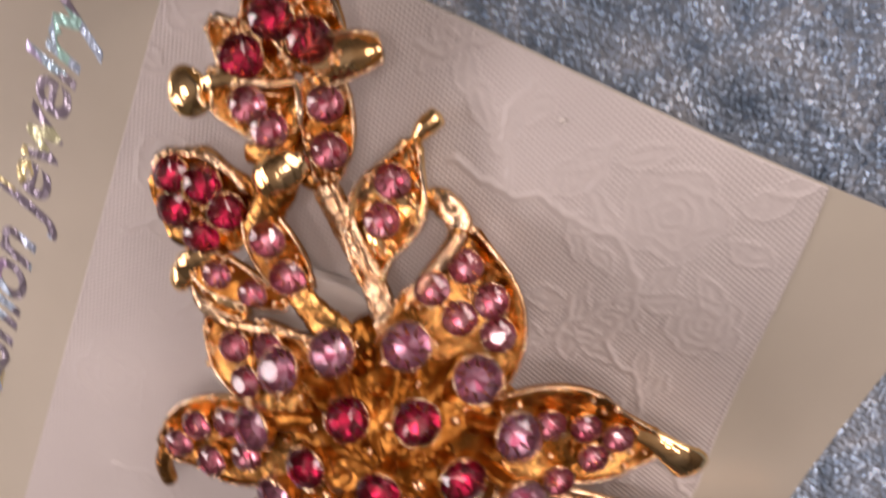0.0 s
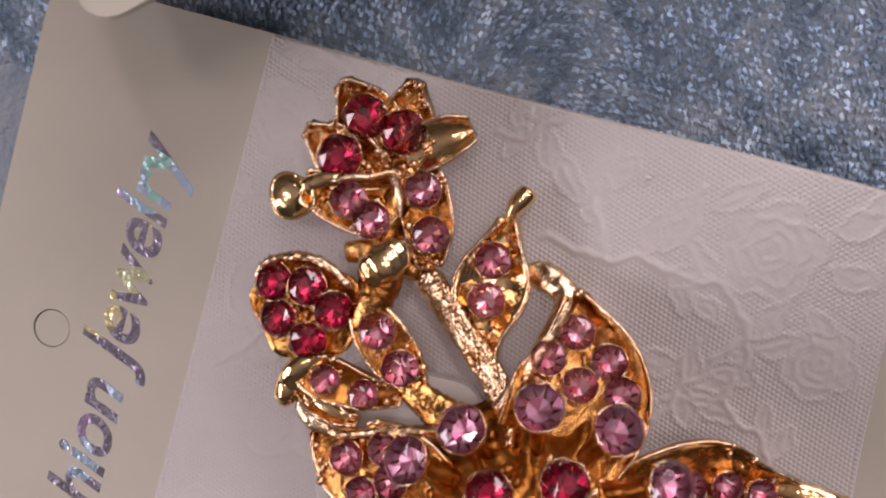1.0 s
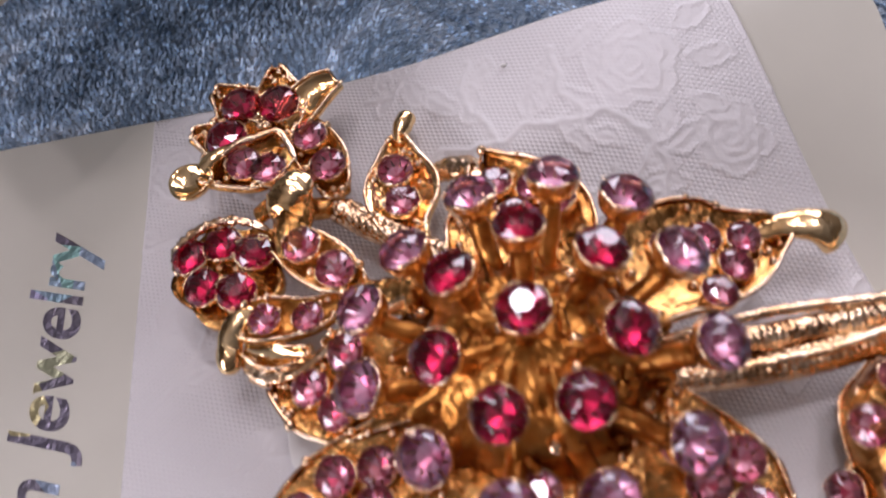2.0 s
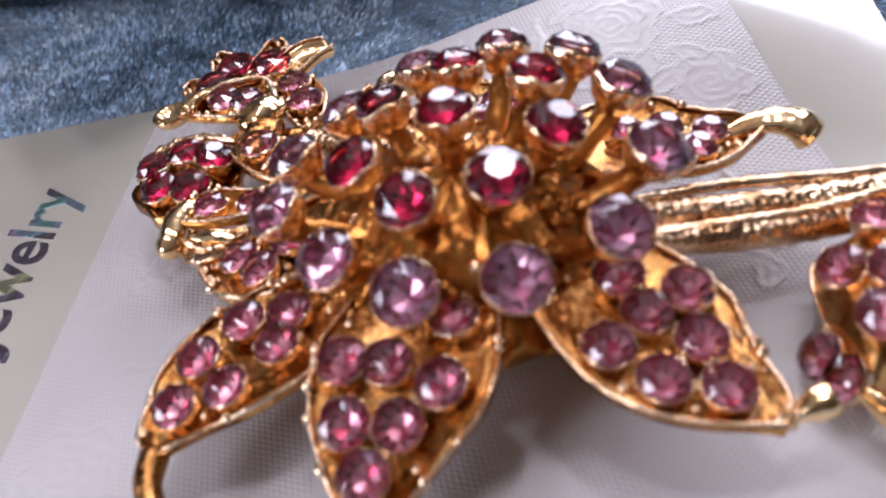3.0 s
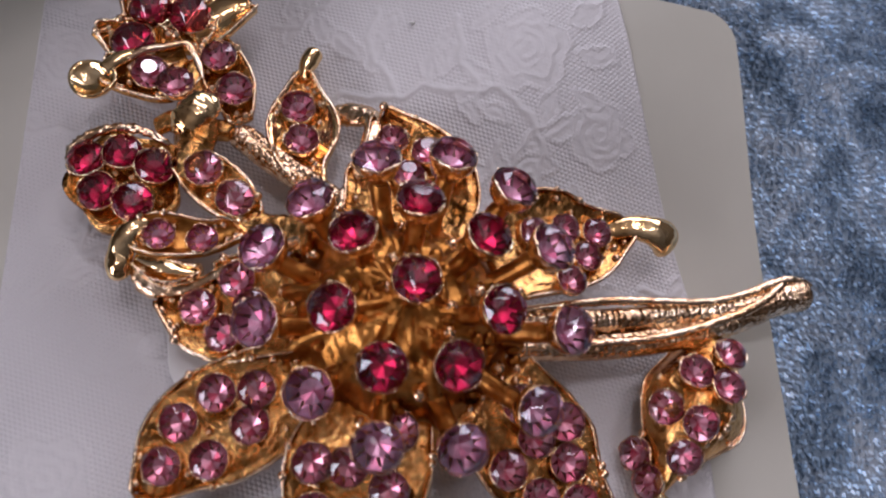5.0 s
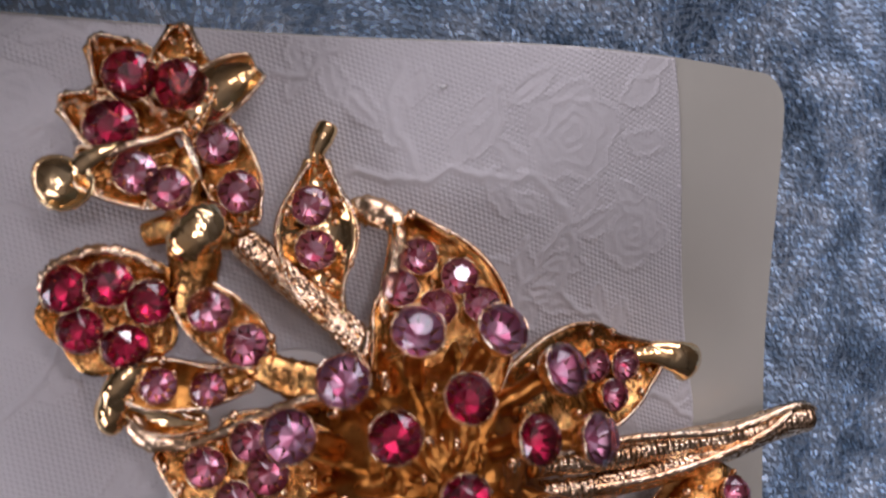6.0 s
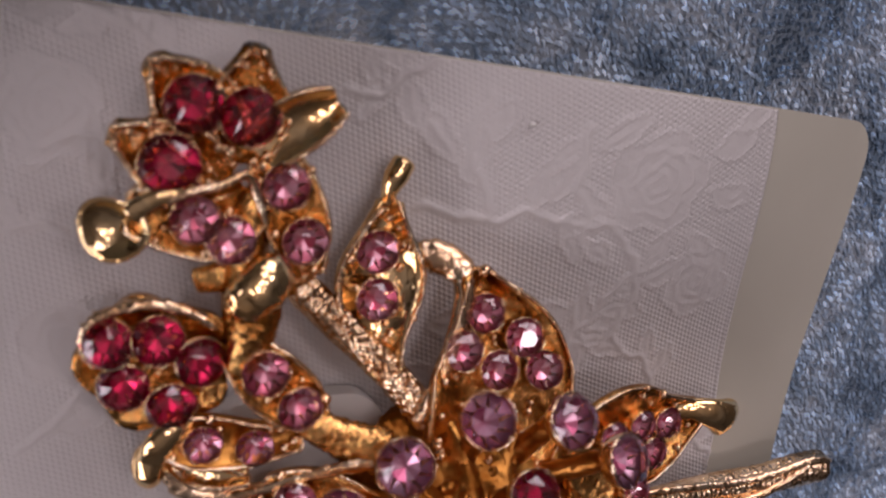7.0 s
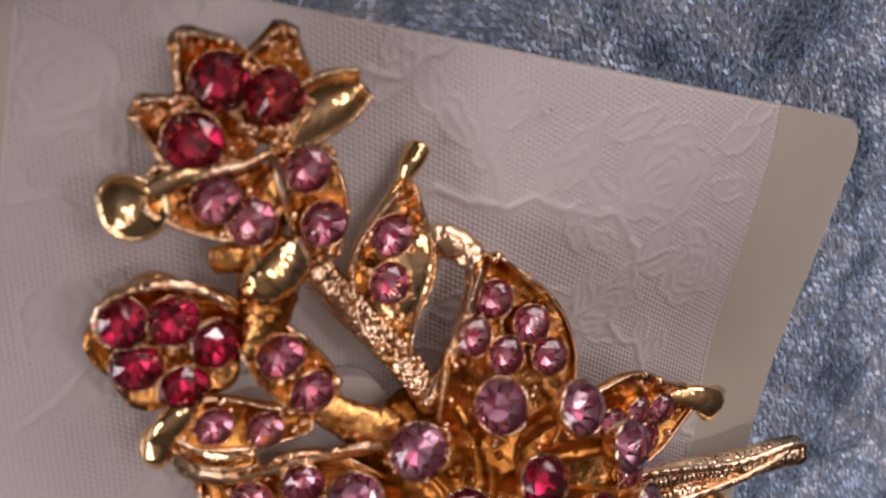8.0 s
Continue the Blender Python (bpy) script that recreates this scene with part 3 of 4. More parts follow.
    for x, y in ((-30, 20), (-32, 4), (-31, 26), (-27, -3), (-26, -22), (-18, -30), (0, -26), (6, -30), (23, -14), (24, 5), (24, -31), (18, 9), (-30, -31), (-22, 31), (6, 32), (10, 19), (20, 8), (-12, 32), (25, 24), (9, 13), (1, 17), (24, 33)):
        a = r.uniform(0, 6.28)
        line = [(x, y)]
        for k in range(4):
            a += r.uniform(-0.7, 0.7)
            line.append((line[-1][0] + 2.4 * math.cos(a), line[-1][1] + 2.4 * math.sin(a)))
        ridge(line, 0.24)
        for px, py in line[1:]:
            leaf(px, py, a + r.choice((-1, 1)) * r.uniform(0.5, 1.1), r.uniform(3.0, 4.6), r.uniform(0.9, 1.3))
    # wrinkles of the thin film
    X, Y = flat_x, flat_y
    H += 0.03 * (1 - D) * np.sin(X * 3.1 + 2 * np.sin(Y * 1.7)) * np.sin(Y * 2.7 + 2 * np.sin(X * 1.3)) + 0.012 * np.sin(X * 0.9 + 1.3 * np.sin(Y * 0.33)) * np.sin(Y * 0.7 + np.sin(X * 0.41))
    H = np.clip(H, 0, None)
    H[:, :2] += 0.035
    H[:, -2:] += 0.09
    ny, nx = X.shape
    B = 5.6 * np.exp(-((X - 16) / np.where(X < 16, 19, 25)) ** 2)
    T = np.clip((Y - 6) / 30, 0, 1)
    Z = H + B * T * T * (3 - 2 * T) - 2.2 * np.clip(-X, 0, None) / 52 - 0.6 * np.clip((X - 22) / 16, 0, 1)
    verts = list(zip(X.ravel().tolist(), Y.ravel().tolist(), Z.ravel().tolist()))
    faces = [(j * nx + i, j * nx + i + 1, (j + 1) * nx + i + 1, (j + 1) * nx + i) for j in range(ny - 1) for i in range(nx - 1)]
    # a skirt down to the board
    ring = list(range(nx)) + [j * nx + nx - 1 for j in range(1, ny)] + [(ny - 1) * nx + i for i in range(nx - 2, -1, -1)] + [j * nx for j in range(ny - 2, 0, -1)]
    k = len(verts)
    verts += [(verts[i][0], verts[i][1], verts[i][2] - 0.2) for i in ring]
    for a in range(len(ring)):
        b = (a + 1) % len(ring)
        faces.append((ring[b], ring[a], k + a, k + b))
    me = mesh("panel", verts, faces, PANEL)
    me.attributes.new("dotted", "FLOAT", "POINT").data.foreach_set("value", D.ravel().tolist() + [1.0] * len(ring))
    return me


EMBOSSED = panel_mesh()
SLOPE = Matrix.Rotation(-math.atan(2.2 / 52), 4, "Y")
TEXT = lettering("Fashion Jewelry", 6.2)


def jewelry_card(label):
    """A card 96 x 70 mm with smooth strips at both ends, an embossed panel, a hang hole and a foil title."""
    card = new("jewelry_card")
    ring = [(-49 + 1.9 * math.cos(-2 * math.pi * k / 24), 2.5 + 1.9 * math.sin(-2 * math.pi * k / 24)) for k in range(24)]
    part("board", sheet("board", rounded(-57.0, 36.9, -35.0, 35.6, 3.2), -0.55, -0.08, STRIP, ring, True), card)
    part("panel", EMBOSSED, card, "pearl white panel embossed with flowers and dots")
    part("hang_tab", sheet("hang_tab", [(-49 + 1.78 * math.cos(2 * math.pi * k / 24), 2.5 + 1.78 * math.sin(2 * math.pi * k / 24)) for k in range(24)], -0.5, -0.14, STRIP), card).matrix_local = SLOPE
    words = part("lettering", TEXT, card, "holographic silver foil script title")
    words.matrix_local = SLOPE @ Matrix.Translation((-40.4 * MM, -0.6 * MM, -0.06 * MM)) @ Matrix.Rotation(radians(90), 4, "Z") @ Matrix.Diagonal((1.18, 1.25, 1.0, 1.0))
    return tagged(card, label, "card", group="jewelry cards")


CARD = jewelry_card("pearl white jewelry card lying on blue velvet")
CARD.matrix_basis = pose(0, 0, 0, 0, 0, -5.2)
# the other card leans with its far edge on the cloth
OTHER = copy_thing(CARD, Matrix.Translation((-0.0385, 0.0345, 0.0222)) @ Matrix.Rotation(radians(35), 4, "Z") @ Matrix.Rotation(radians(-20.5), 4, "X") @ Matrix.Translation((0.057, 0.035, 0)))
OTHER["label"] = "second white jewelry card tilted up over the velvet"

# ---- brooch ----
BROOCH = tagged(new("flower_brooch"), "gold flower brooch set with ruby and lilac crystals on the card", "brooch")


GRAIN = mesh("grain", *blob((0, 0, 0), (0.42, 0.42, 0.42), 6, 9), BRIGHT)
AMBER_GRAIN = mesh("grain", *blob((0, 0, 0), (0.42, 0.42, 0.42), 6, 9), AMBER)


def petal(name, line, widths, stones, r, cup=0.8, gem=None, rim=0.18, wave=0.0, metal=None, up=(0, 0, 1), label=""):
    leaf = Leaf(line, widths, cup=cup, wave=wave, up=up)
    ob = part(name, mesh(name, *leaf.solid(), metal or CAST), BROOCH, label)
    part("rim", mesh("rim", *leaf.edge(rim), BRIGHT), ob)
    for x, y in stones:
        at, nor = leaf.seat(x, y)
        set_crystal(gem or ROSE_MESH, at + nor * (0.8 * r), nor, r * 1.06, ob)
    # small grains between the stones
    for k in range(30 if stones else 0):
        i = rnd.randrange(len(leaf.top))
        q = leaf.top[i]
        if all((q.x - x) ** 2 + (q.y - y) ** 2 > (1.15 * r) ** 2 for x, y in stones):
            g = part("grain", GRAIN, ob)
            g.location, g.scale = (q + leaf.normal[i] * 0.12) * MM, (rnd.uniform(0.6, 1.15),) * 3
    return leaf


def rod(name, points, radii, metal=None, **kw):
    return part(name, mesh(name, *tube(points, radii, **kw), metal or CAST), BROOCH)


# main flower: heart with stamens in two rings
def heart():
    verts, faces = [], []
    nr, na = 26, 120
    for i in range(nr + 1):
        r = 11.2 * i / nr
        for j in range(na):
            a = 2 * math.pi * j / na
            q = r / 11.2
            z = 11.6 - 7.2 * q ** 2.2
            ridge7, ridge12 = max(0, math.cos(7 * (a - radians(29)))) ** 2, max(0, math.cos(12 * (a - radians(12)))) ** 2
            z += 0.9 * ridge7 * math.exp(-((r - 5) / 2.2) ** 2) + 1.5 * ridge12 * math.exp(-((r - 9.3) / 2.4) ** 2)
            z -= 1.3 * (1 - ridge12) * math.exp(-((r - 9.5) / 1.8) ** 2)
            p = Vector((r * math.cos(a), r * math.sin(a), z))
            z += 0.55 * noise.noise(p * 0.8) + 0.3 * noise.noise(p * 2.1)
            verts.append((p.x, p.y, z))
    for i in range(nr):
        for j in range(na):
            faces.append((i * na + j, (i + 1) * na + j, (i + 1) * na + (j + 1) % na, i * na + (j + 1) % na))
    k = len(verts)
    for r, z in ((10.5, 3.2), (7.0, 2.0), (3.0, 1.5)):
        verts += [(r * math.cos(2 * math.pi * j / na), r * math.sin(2 * math.pi * j / na), z) for j in range(na)]
    rows = [nr * na, k, k + na, k + 2 * na]
    for a, b in zip(rows, rows[1:]):
        for j in range(na):
            faces.append((a + j, b + j, b + (j + 1) % na, a + (j + 1) % na))
    faces.append(tuple(range(k + 2 * na, k + 3 * na))[::-1])
    return verts, faces


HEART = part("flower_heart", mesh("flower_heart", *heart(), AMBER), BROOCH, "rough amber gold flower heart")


# grains cast on the flower heart
for k in range(110):
    a, r = rnd.uniform(0, 6.283), 11.0 * math.sqrt(rnd.uniform(0.02, 1.0))
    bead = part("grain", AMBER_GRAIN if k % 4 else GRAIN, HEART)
    bead.location, bead.scale = Vector((r * math.cos(a), r * math.sin(a), 11.65 - 7.2 * (r / 11.2) ** 2.2)) * MM, (rnd.uniform(0.8, 1.7), rnd.uniform(0.8, 1.7), rnd.uniform(0.8, 1.4))


def stamen(top, foot, lean, gem, size):
    """A crystal on a bent stalk that leans outwards from the heart."""
    a = math.atan2(top[1], top[0])
    c, s = math.cos(a), math.sin(a)
    n = Vector((c * math.sin(lean), s * math.sin(lean), math.cos(lean)))
    top = Vector(top)
    foot = Vector((c * foot[0], s * foot[0], foot[1]))
    mid = (top - n * 2.6 + foot) * 0.5
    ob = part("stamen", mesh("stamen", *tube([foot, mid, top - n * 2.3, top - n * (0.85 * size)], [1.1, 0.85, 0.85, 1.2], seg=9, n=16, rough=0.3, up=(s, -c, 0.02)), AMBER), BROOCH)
    set_crystal(gem, top, n, size, ob)


stamen((0.1, 0.2, 15.7), (0.0, 9.5), 0.02, RUBY_MESH, 1.78)
for top in ((6.3, 3.6, 15.0), (1.3, 7.1, 14.7), (-4.2, 4.9, 14.1), (-6.3, -1.0, 13.9), (-3.0, -5.9, 14.0), (2.6, -6.5, 14.9), (6.6, -2.5, 15.0)):
    stamen(top, (3.2, 9.0), 0.4, RUBY_MESH, 1.8)
for top in ((11.7, 2.7, 13.7), (9.4, 8.2, 13.5), (4.8, 11.6, 13.0), (-1.5, 12.0, 12.3), (-7.2, 8.9, 11.7), (-11.2, 5.3, 11.0),
            (-12.1, -0.9, 11.3), (-8.4, -6.8, 11.4), (-3.7, -11.4, 11.9), (2.6, -12.2, 12.2), (8.8, -10.0, 12.6), (12.3, -4.0, 13.0)):
    stamen(top, (6.0, 7.0), 0.52, LILAC_MESH, 1.88)

# main flower: outer petals
petal("petal", [(0.6, 7, 6.8), (2.0, 11.5, 5.8), (1.9, 15.5, 4.6), (0.2, 20.2, 3.6)], [5.3, 5.9, 4.4, 0.6], [(1.0, 17.1), (4.1, 15.2), (-1.2, 14.6), (1.9, 12.8), (5.5, 12.8)], 1.36, cup=1.7)
petal("petal", [(8, 4, 7.0), (13.5, 5.8, 6.0), (17.5, 6.0, 5.0), (22, 7.2, 4.2)], [4.0, 4.9, 3.8, 0.9], [(12.2, 6.6), (15.2, 7.1), (18.4, 6.7), (16.9, 4.3), (14.6, 1.7)], 1.25, cup=1.2)
petal("petal", [(-8, 1, 6.5), (-12.5, 2.0, 5.4), (-16, 2.0, 4.2), (-20, 4.2, 3.2)], [3.6, 4.6, 3.6, 0.6], [(-16.5, 2.5), (-13.1, 4.4), (-14.4, -0.1), (-12.1, 1.7)], 1.4, cup=0.9)
petal("petal", [(-7.5, -4, 5.5), (-13.5, -6.6, 4.8), (-18, -8.6, 3.8), (-21.5, -12, 2.6)], [3.4, 4.7, 4.0, 0.9], [(-15.3, -4.8), (-18.3, -6.7), (-12.8, -7.7), (-16.0, -10.0), (-19.8, -9.8), (-12.2, -4.9)], 1.38, cup=0.9)
petal("petal", [(-3, -7.5, 6.5), (-4.8, -12, 6.0), (-6.4, -15.5, 4.6), (-8, -20.5, 2.2)], [4.6, 5.7, 4.4, 0.6], [(-8.3, -11.1), (-5.6, -11.7), (-2.5, -13.8), (-8.4, -14.5), (-5.2, -15.3), (-7.6, -17.4), (-1.4, -9.6)], 1.42, cup=0.9)
petal("petal", [(6.3, -7, 6.8), (9.6, -11.8, 5.6), (11.9, -15.0, 4.8), (15.6, -18.4, 3.8)], [4.4, 5.2, 4.0, 0.6], [(6.8, -13.3), (9.6, -11.0), (12.3, -9.9), (12.2, -13.1), (9.3, -15.7), (12.7, -16.4), (8.6, -8.2)], 1.42, cup=0.9)
rod("tip_bead", [(15.2, -18.2, 3.9), (16.6, -17.9, 4.3), (18.2, -17.5, 4.5)], [0.4, 0.5, 1.0, 1.0], GOLD)
rod("petal_stalk", [(-21.4, -11.8, 2.7), (-21.6, -14.4, 2.4), (-20.6, -17.0, 1.8)], [1.0, 0.9, 0.8])

# curled ribbon ends of petals
def curl(line, radii, flat=0.5):
    """A rolled, rounded petal end."""
    part("curl", mesh("curl", *tube(line, radii, seg=20, n=44, flat=flat, rough=0.04), GOLD), BROOCH, "polished curled gold petal end")


curl([(19.4, 7.2, 4.4), (21.8, 7.3, 5.1), (23.8, 6.8, 5.3), (25.2, 6.2, 4.8), (25.9, 5.7, 3.9)], [0.8, 1.1, 1.4, 1.8, 1.7], 0.6)
rod("ribbon", [(-4.4, 21.3, 2.4), (-2.6, 21.3, 2.9), (-0.8, 20.4, 3.7), (-0.6, 18.6, 4.8), (-2.3, 14.2, 6.2), (-3.4, 11.8, 6.8), (-4.6, 9.6, 7.2)], [0.9, 1.3, 1.2, 0.85, 0.65, 0.7, 0.9], BRIGHT, n=60, seg=14, flat=0.5, rough=0.22)

# stem
rod("stem", [(7, -0.6, 5.2), (12, -1.0, 5.2), (18, -1.3, 4.6), (25, -1.2, 4.0), (31, -1.2, 4.0), (36, -0.4, 4.4), (38.6, -0.2, 4.6)], [1.0, 1.1, 1.2, 1.35, 1.5, 1.5], GRANULE, seg=22, n=160, rough=0.1)
rod("stem", [(7, -3.0, 5.0), (12, -3.4, 5.0), (18, -3.6, 4.5), (25, -3.1, 4.0), (31, -2.0, 3.8), (36, -0.6, 4.2)], [1.0, 1.1, 1.2, 1.2, 1.0], GRANULE, seg=22, n=160, rough=0.1)
for line in ([(9, -0.2, 6.0), (14, 0.1, 5.9), (19.7, 0.2, 5.5), (27.3, -0.4, 5.1), (31.7, 0.0, 5.2), (35.8, 1.0, 5.5), (38.6, 0.4, 5.2)], [(9, -3.2, 5.8), (17.4, -3.5, 5.5), (23.8, -3.2, 5.2), (31.3, -1.6, 5.3), (36.0, 0.8, 5.6)]):
    rod("stem_edge", line, [0.3, 0.42, 0.42, 0.45, 0.4], BRIGHT, n=110, seg=9, rough=0.35)
petal("leaf", [(28.8, -3.6, 4.6), (26.0, -8.3, 6.5), (23.4, -12.1, 6.1), (20.5, -16.8, 3.0)], [2.8, 4.8, 4.1, 0.6], [(24.5, -7.2), (28.0, -5.9), (26.8, -8.7), (21.9, -9.5), (23.9, -11.2), (20.3, -12.7), (22.4, -13.5), (20.7, -15.3)], 1.35, cup=-3.2)
rod("tip_bead", [(20.4, -16.2, 3.0), (21.2, -17.6, 2.8), (22.2, -18.7, 2.8)], [0.5, 0.7, 1.1, 1.0], GOLD)

# bud on its twig
rod("twig", [(-13.4, 19.8, 3.2), (-10, 16.2, 3.6), (-6.4, 12.6, 4.6), (-3.0, 8.6, 6.2)], [1.1, 1.0, 0.9, 1.1], GRANULE, seg=18, n=110, rough=0.12)
rod("twig", [(-12.6, 20.2, 3.2), (-8.8, 16.2, 3.9), (-5.4, 12.8, 4.9), (-2.4, 9.2, 6.2)], [0.7, 0.7, 0.7, 0.8], GRANULE, seg=18, n=110, rough=0.12)
petal("bud", [(-6.3, 12.6, 4.4), (-7.2, 16.0, 3.3), (-6.9, 20.4, 2.6), (-6.5, 25.6, 2.6)], [0.7, 2.4, 3.2, 0.5], [(-7.3, 21.9), (-7.2, 18.2)], 1.45, cup=1.4, metal=GOLD)
rod("bud_tip", [(-6.5, 25.0, 2.7), (-6.2, 26.6, 2.8), (-5.1, 28.6, 2.6)], [0.5, 0.6, 0.95, 0.9], GOLD)

# upper small flower
petal("petal", [(-17.4, 28.2, 3.6), (-19.4, 31.0, 3.5), (-21.0, 33.0, 3.7), (-22.8, 34.8, 4.6)], [1.4, 2.7, 2.4, 0.5], [(-20.3, 32.2)], 1.75, gem=RUBY_MESH, cup=0.9)
petal("petal", [(-16.8, 28.2, 3.6), (-16.7, 31.0, 3.5), (-16.6, 33.4, 3.8), (-16.4, 36.0, 4.6)], [1.2, 2.5, 2.2, 0.4], [(-16.7, 31.5)], 1.75, gem=RUBY_MESH, cup=0.9)
petal("petal", [(-17.6, 27.6, 3.8), (-20.6, 28.2, 4.0), (-22.8, 29.2, 3.9), (-25.2, 30.4, 4.2)], [1.2, 2.5, 2.1, 0.4], [(-21.7, 28.3)], 1.75, gem=RUBY_MESH, cup=0.9)
petal("petal", [(-16.6, 26.0, 4.4), (-19.0, 24.8, 4.4), (-21.6, 24.8, 4.6), (-24.4, 25.6, 4.6)], [1.8, 2.6, 2.0, 1.3], [(-20.4, 24.9), (-18.0, 23.4)], 1.45, cup=1.0)
petal("petal", [(-16.2, 28.8, 4.0), (-14.4, 30.6, 4.4), (-12.6, 31.8, 4.8), (-11.0, 32.6, 4.6)], [1.5, 1.9, 1.7, 0.9], [], 1.0, cup=0.9, metal=GOLD)
petal("petal", [(-15.4, 29.2, 3.6), (-14.4, 27.0, 3.8), (-13.2, 23.8, 4.0), (-12.6, 20.4, 3.8)], [1.4, 2.1, 2.1, 1.0], [(-14.2, 26.8), (-12.9, 23.2)], 1.45, cup=0.6)
rod("petal_edge", [(-22.4, 26.0, 5.8), (-20.6, 26.8, 6.2), (-18.6, 27.2, 6.0), (-16.8, 27.6, 5.4), (-15.6, 24.0, 5.2)], [0.4, 0.36, 0.36, 0.33, 0.3], BRIGHT, n=60, flat=0.8, rough=0.3)


def dish(centre, normal, radius, stretch=1.15, seg=28):
    """A shallow hollow dish with a rounded lip."""
    profile = [(0.0, -0.22), (0.35, -0.18), (0.65, -0.04), (0.86, 0.16), (0.97, 0.27), (1.04, 0.22), (1.02, 0.05), (0.85, -0.22), (0.5, -0.42), (0.0, -0.5)]
    q = Vector(normal).to_track_quat("Z", "Y")
    verts, faces = [], []
    for r, z in profile:
        for j in range(seg):
            a = 2 * math.pi * j / seg
            wob = 1 + 0.05 * math.sin(3 * a + 1)
            verts.append(tuple(Vector(centre) + q @ (Vector((r * wob * math.cos(a), r * wob * stretch * math.sin(a), z)) * radius)))
    for i in range(len(profile) - 1):
        for j in range(seg):
            faces.append((i * seg + (j + 1) % seg, i * seg + j, (i + 1) * seg + j, (i + 1) * seg + (j + 1) % seg))
    return verts, faces


SPOON = merge(tube([(-19.6, 26.9, 5.6), (-21.4, 26.7, 5.9), (-23.2, 26.0, 5.7), (-24.3, 25.1, 5.2)], [0.4, 0.5, 0.75, 0.9], seg=18, n=34, flat=0.7), dish((-25.2, 24.3, 5.3), (-0.15, 0.1, 1), 1.9))
part("curl", mesh("curl", *SPOON, GOLD), BROOCH, "polished curled gold petal end")
part("calyx", mesh("calyx", *tube([(-14.6, 22.3, 5.4), (-15.4, 21.2, 6.2), (-16.4, 20.0, 6.4), (-17.2, 18.9, 6.0), (-17.8, 18.2, 5.2)], [0.8, 1.6, 1.8, 1.6, 0.8], seg=20, n=40, flat=0.6, rough=0.14), GOLD), BROOCH, "wrinkled polished gold calyx")
rod("calyx_column", [(-15.6, 20.6, 5.2), (-16.2, 18.4, 5.5), (-16.8, 16.2, 5.6), (-17.6, 13.6, 5.2)], [1.2, 1.7, 1.6, 1.0], n=40, seg=16, flat=0.8, rough=0.18)
rod("calyx_tab", [(-17.4, 20.6, 4.0), (-18.6, 20.6, 4.2), (-20.2, 20.2, 3.6)], [0.9, 1.1, 0.9], seg=14, n=24, flat=0.4)
rod("calyx_stem", [(-16.4, 27.0, 4.2), (-16.6, 22.0, 4.0), (-17.2, 18.0, 4.6), (-17.6, 14.5, 5.0)], [1.2, 1.4, 1.2, 1.0], rough=0.3)
rod("calyx_stem", [(-18.6, 21.4, 2.4), (-17.0, 20.4, 3.2), (-13.0, 19.6, 3.4)], [1.1, 1.1, 1.0])


# lower small flower
def rosette(cx, cy, z, radius):
    verts, faces = [], []
    nr, na = 8, 60
    for top in (1, 0):
        for i in range(nr + 1):
            for j in range(na):
                a = 2 * math.pi * j / na
                q = i / nr
                r = q * radius * (1 + 0.09 * math.cos(5 * (a - 0.6)))
                h = z + 0.9 * q ** 3 + 0.25 * noise.noise(Vector((r * math.cos(a), r * math.sin(a), 2)) * 1.3) if top else z - 1.2 + 0.9 * q ** 2
                verts.append((cx + r * math.cos(a) * 1.08, cy + r * math.sin(a), h + 0.09 * (r * math.cos(a))))
    k = (nr + 1) * na
    for i in range(nr):
        for j in range(na):
            b = (j + 1) % na
            faces += [(i * na + j, (i + 1) * na + j, (i + 1) * na + b, i * na + b), (k + i * na + b, k + (i + 1) * na + b, k + (i + 1) * na + j, k + i * na + j)]
    for j in range(na):
        faces.append((nr * na + j, k + nr * na + j, k + nr * na + (j + 1) % na, nr * na + (j + 1) % na))
    return verts, faces


ROSETTE = part("rosette", mesh("rosette", *rosette(-22.6, 14.8, 3.6, 4.5), CAST), BROOCH, "gold rosette with five ruby crystals")
for x, y, z in ((-25.7, 16.7, 4.6), (-22.6, 16.9, 5.2), (-19.9, 15.3, 5.4), (-24.8, 13.6, 4.5), (-21.8, 12.2, 5.0)):
    set_crystal(RUBY_MESH, (x, y, z + 0.55), (0.2 * (x + 22.8) / 3, 0.2 * (y - 14.9) / 3, 1), 1.6, ROSETTE)
for k in range(5):
    a = 1.26 * k
    part("grain", GRAIN, ROSETTE).location = Vector((-22.8 + 0.8 * math.cos(a), 15.0 + 0.8 * math.sin(a), 4.4)) * MM
rod("rosette_rim", [(-27.1, 15.4, 4.6), (-26.9, 17.8, 4.9), (-24.4, 19.2, 5.3), (-21.2, 19.0, 5.6), (-18.6, 17.4, 5.6)], [0.3, 0.4, 0.45, 0.4, 0.35], BRIGHT, n=60, rough=0.7)
petal("leaf", [(-18.0, 16.6, 5.2), (-15.7, 14.1, 5.7), (-13.4, 11.8, 5.5), (-11.4, 10.2, 5.0)], [1.1, 2.1, 2.0, 0.6], [(-15.7, 14.4), (-13.4, 11.7)], 1.45, cup=0.6)
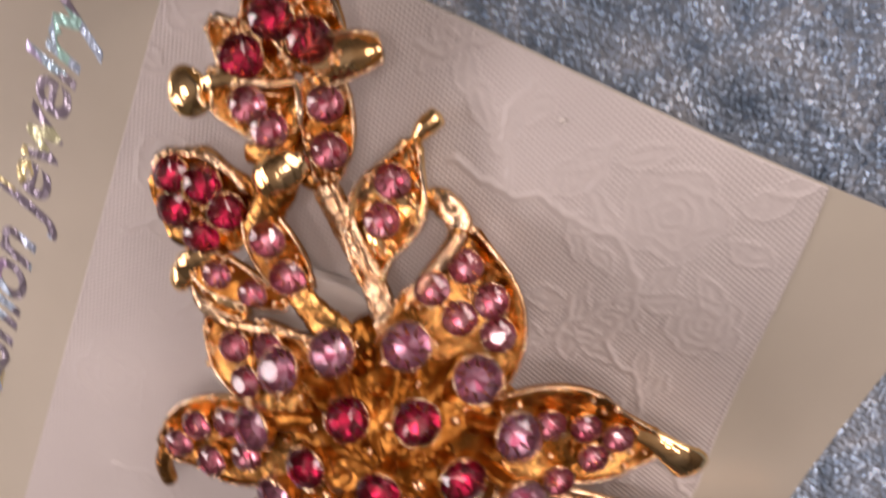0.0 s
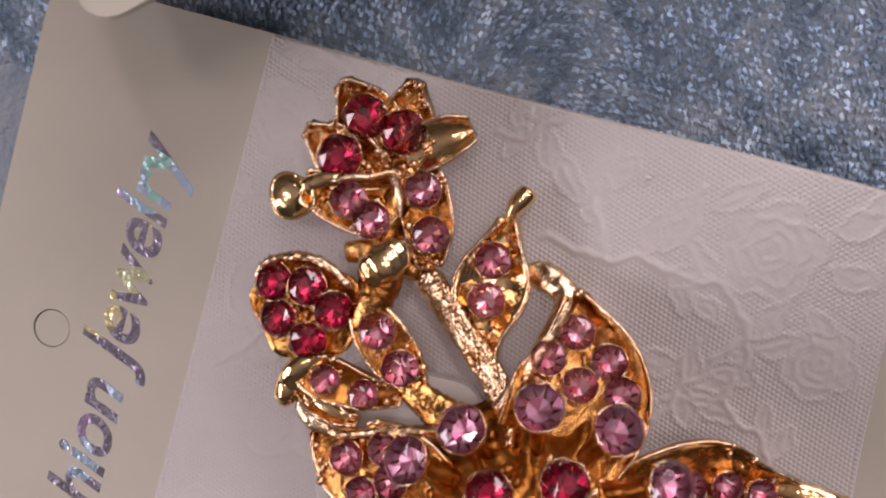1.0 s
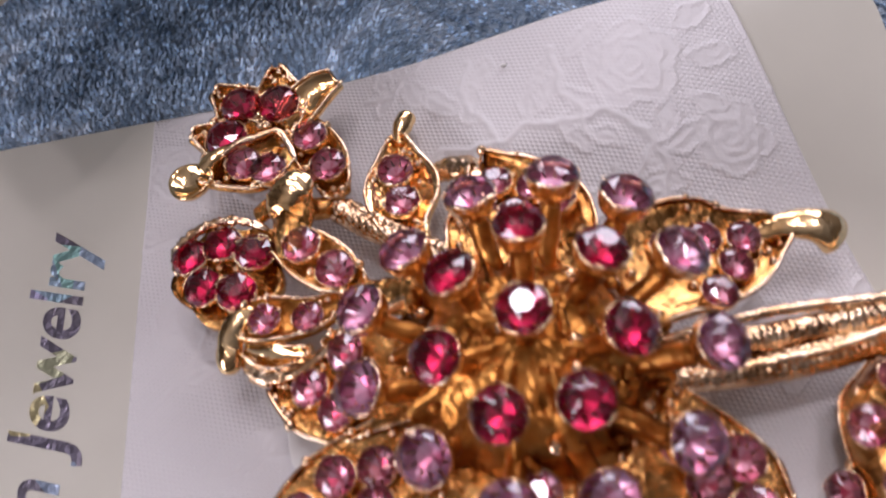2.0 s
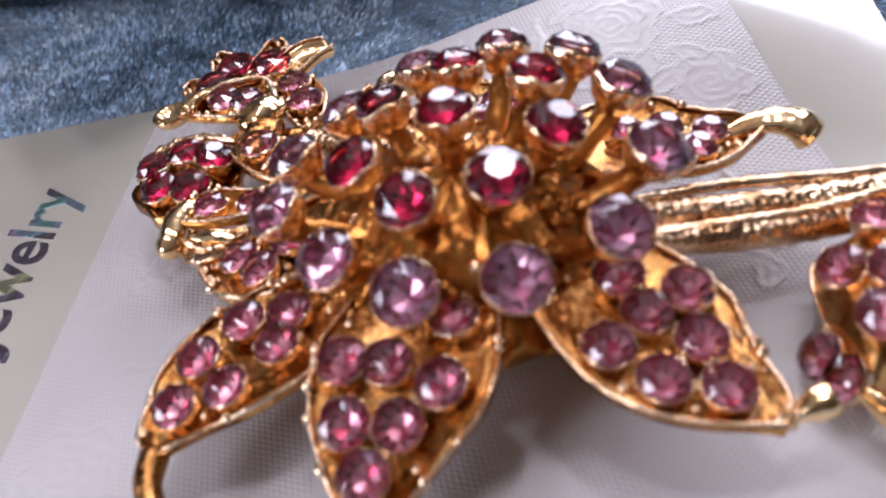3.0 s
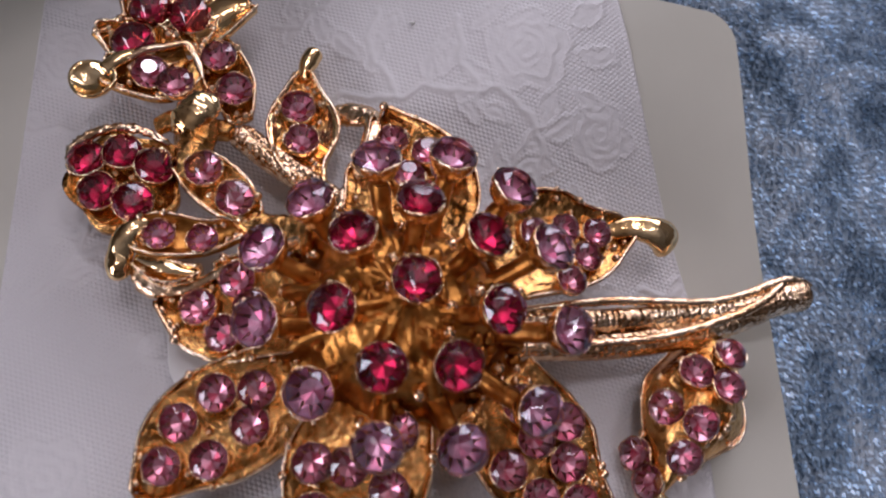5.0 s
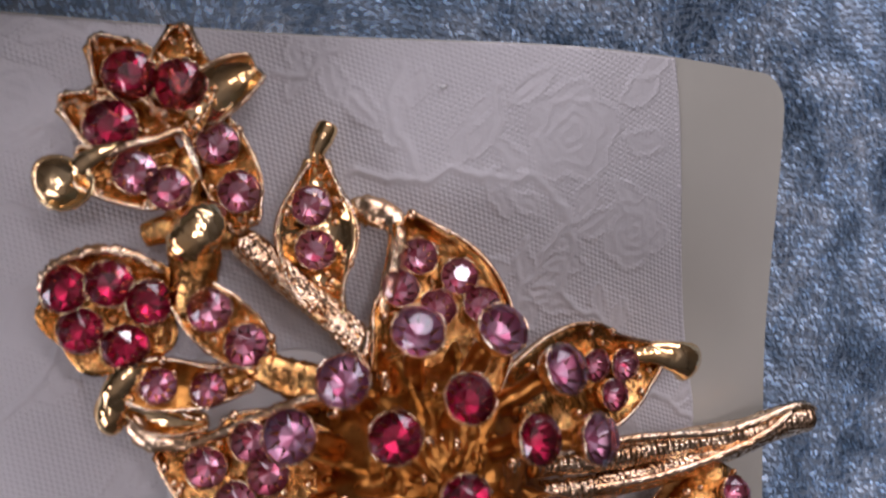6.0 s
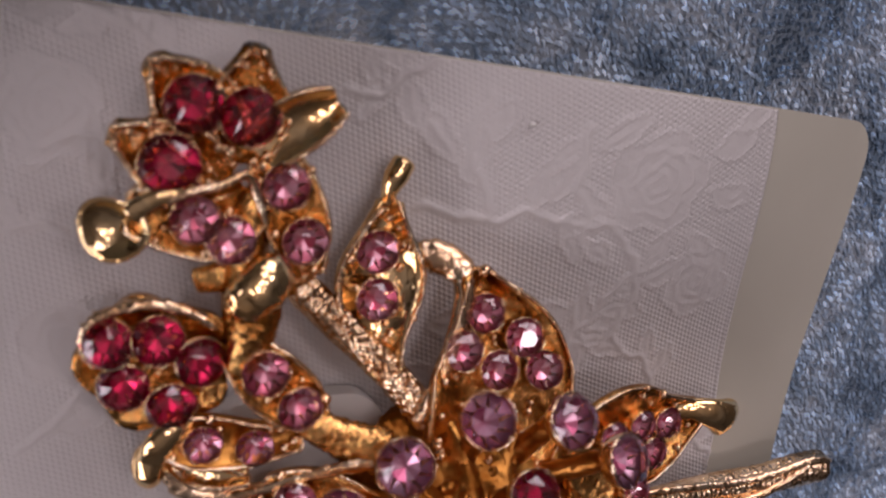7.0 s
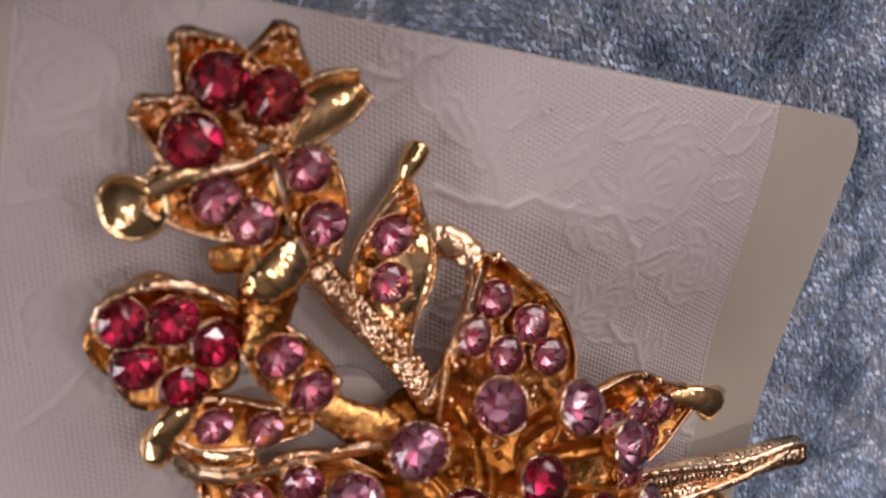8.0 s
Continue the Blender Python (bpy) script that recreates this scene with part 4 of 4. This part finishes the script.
petal("leaf", [(-22.2, 9.6, 4.4), (-19.8, 9.2, 4.6), (-16.2, 8.7, 4.6), (-13.0, 9.2, 5.0)], [1.2, 1.9, 1.5, 0.9], [(-19.7, 9.1), (-16.1, 8.4)], 1.2, cup=0.9, metal=AMBER)
petal("leaf_fold", [(-22.0, 7.6, 4.0), (-20.2, 6.6, 3.6), (-18.4, 6.0, 3.8), (-16.4, 5.8, 4.4)], [0.5, 1.1, 0.9, 0.3], [], 1.0, cup=0.7, metal=GOLD)
HOOK = merge(tube([(-20.2, 10.8, 4.4), (-21.6, 10.2, 5.0), (-22.6, 9.0, 4.9), (-23.1, 7.4, 4.2)], [0.8, 1.0, 1.1, 1.1], seg=16, n=30, flat=0.6), blob((-23.2, 7.3, 4.0), (1.15, 1.7, 1.1), 14, 20, 0.1))
part("curl", mesh("curl", *HOOK, GOLD), BROOCH, "polished curled gold petal end")
rod("tendril", [(-22.0, 7.2, 3.6), (-20.6, 5.0, 3.8), (-17.6, 4.4, 4.6), (-12.4, 6.2, 6.2), (-7.0, 7.4, 7.4)], [0.8, 0.9, 0.45, 0.45, 0.7], BRIGHT, n=60, flat=0.6, rough=0.3)
rod("flower_arm", [(-13.6, 10.8, 4.8), (-10.8, 9.0, 5.6), (-6.6, 7.4, 6.8)], [1.0, 1.4, 2.0], n=40, seg=16, flat=0.6, rough=0.16)

# pin plate and its plastic guard
guard = new("pin_guard", sheet("pin_guard", rounded(-19.6, -5.4, -4.5, 10.4, 3.4), 0.06, 2.0, PLASTIC))
bev = guard.modifiers.new("soft_edge", "BEVEL")
bev.width, bev.segments = 0.0005, 3
tagged(guard, "translucent white plastic guard under the brooch", "plastic guard")
rod("pin_plate", [(-10, 2, 2.6), (0, 0, 2.5), (12, -2, 2.8)], [1.8, 2.4, 1.8], GOLD, flat=0.5)

# a speck of white lint on the card
lint = new("lint_speck", mesh("lint_speck", *blob((4.6, 31.3, 0.25 + bow(1.7, 31.6)), (0.35, 0.22, 0.14), 5, 8, 0.4), PLASTIC))
tagged(lint, "tiny white lint speck lying on the card", "lint")
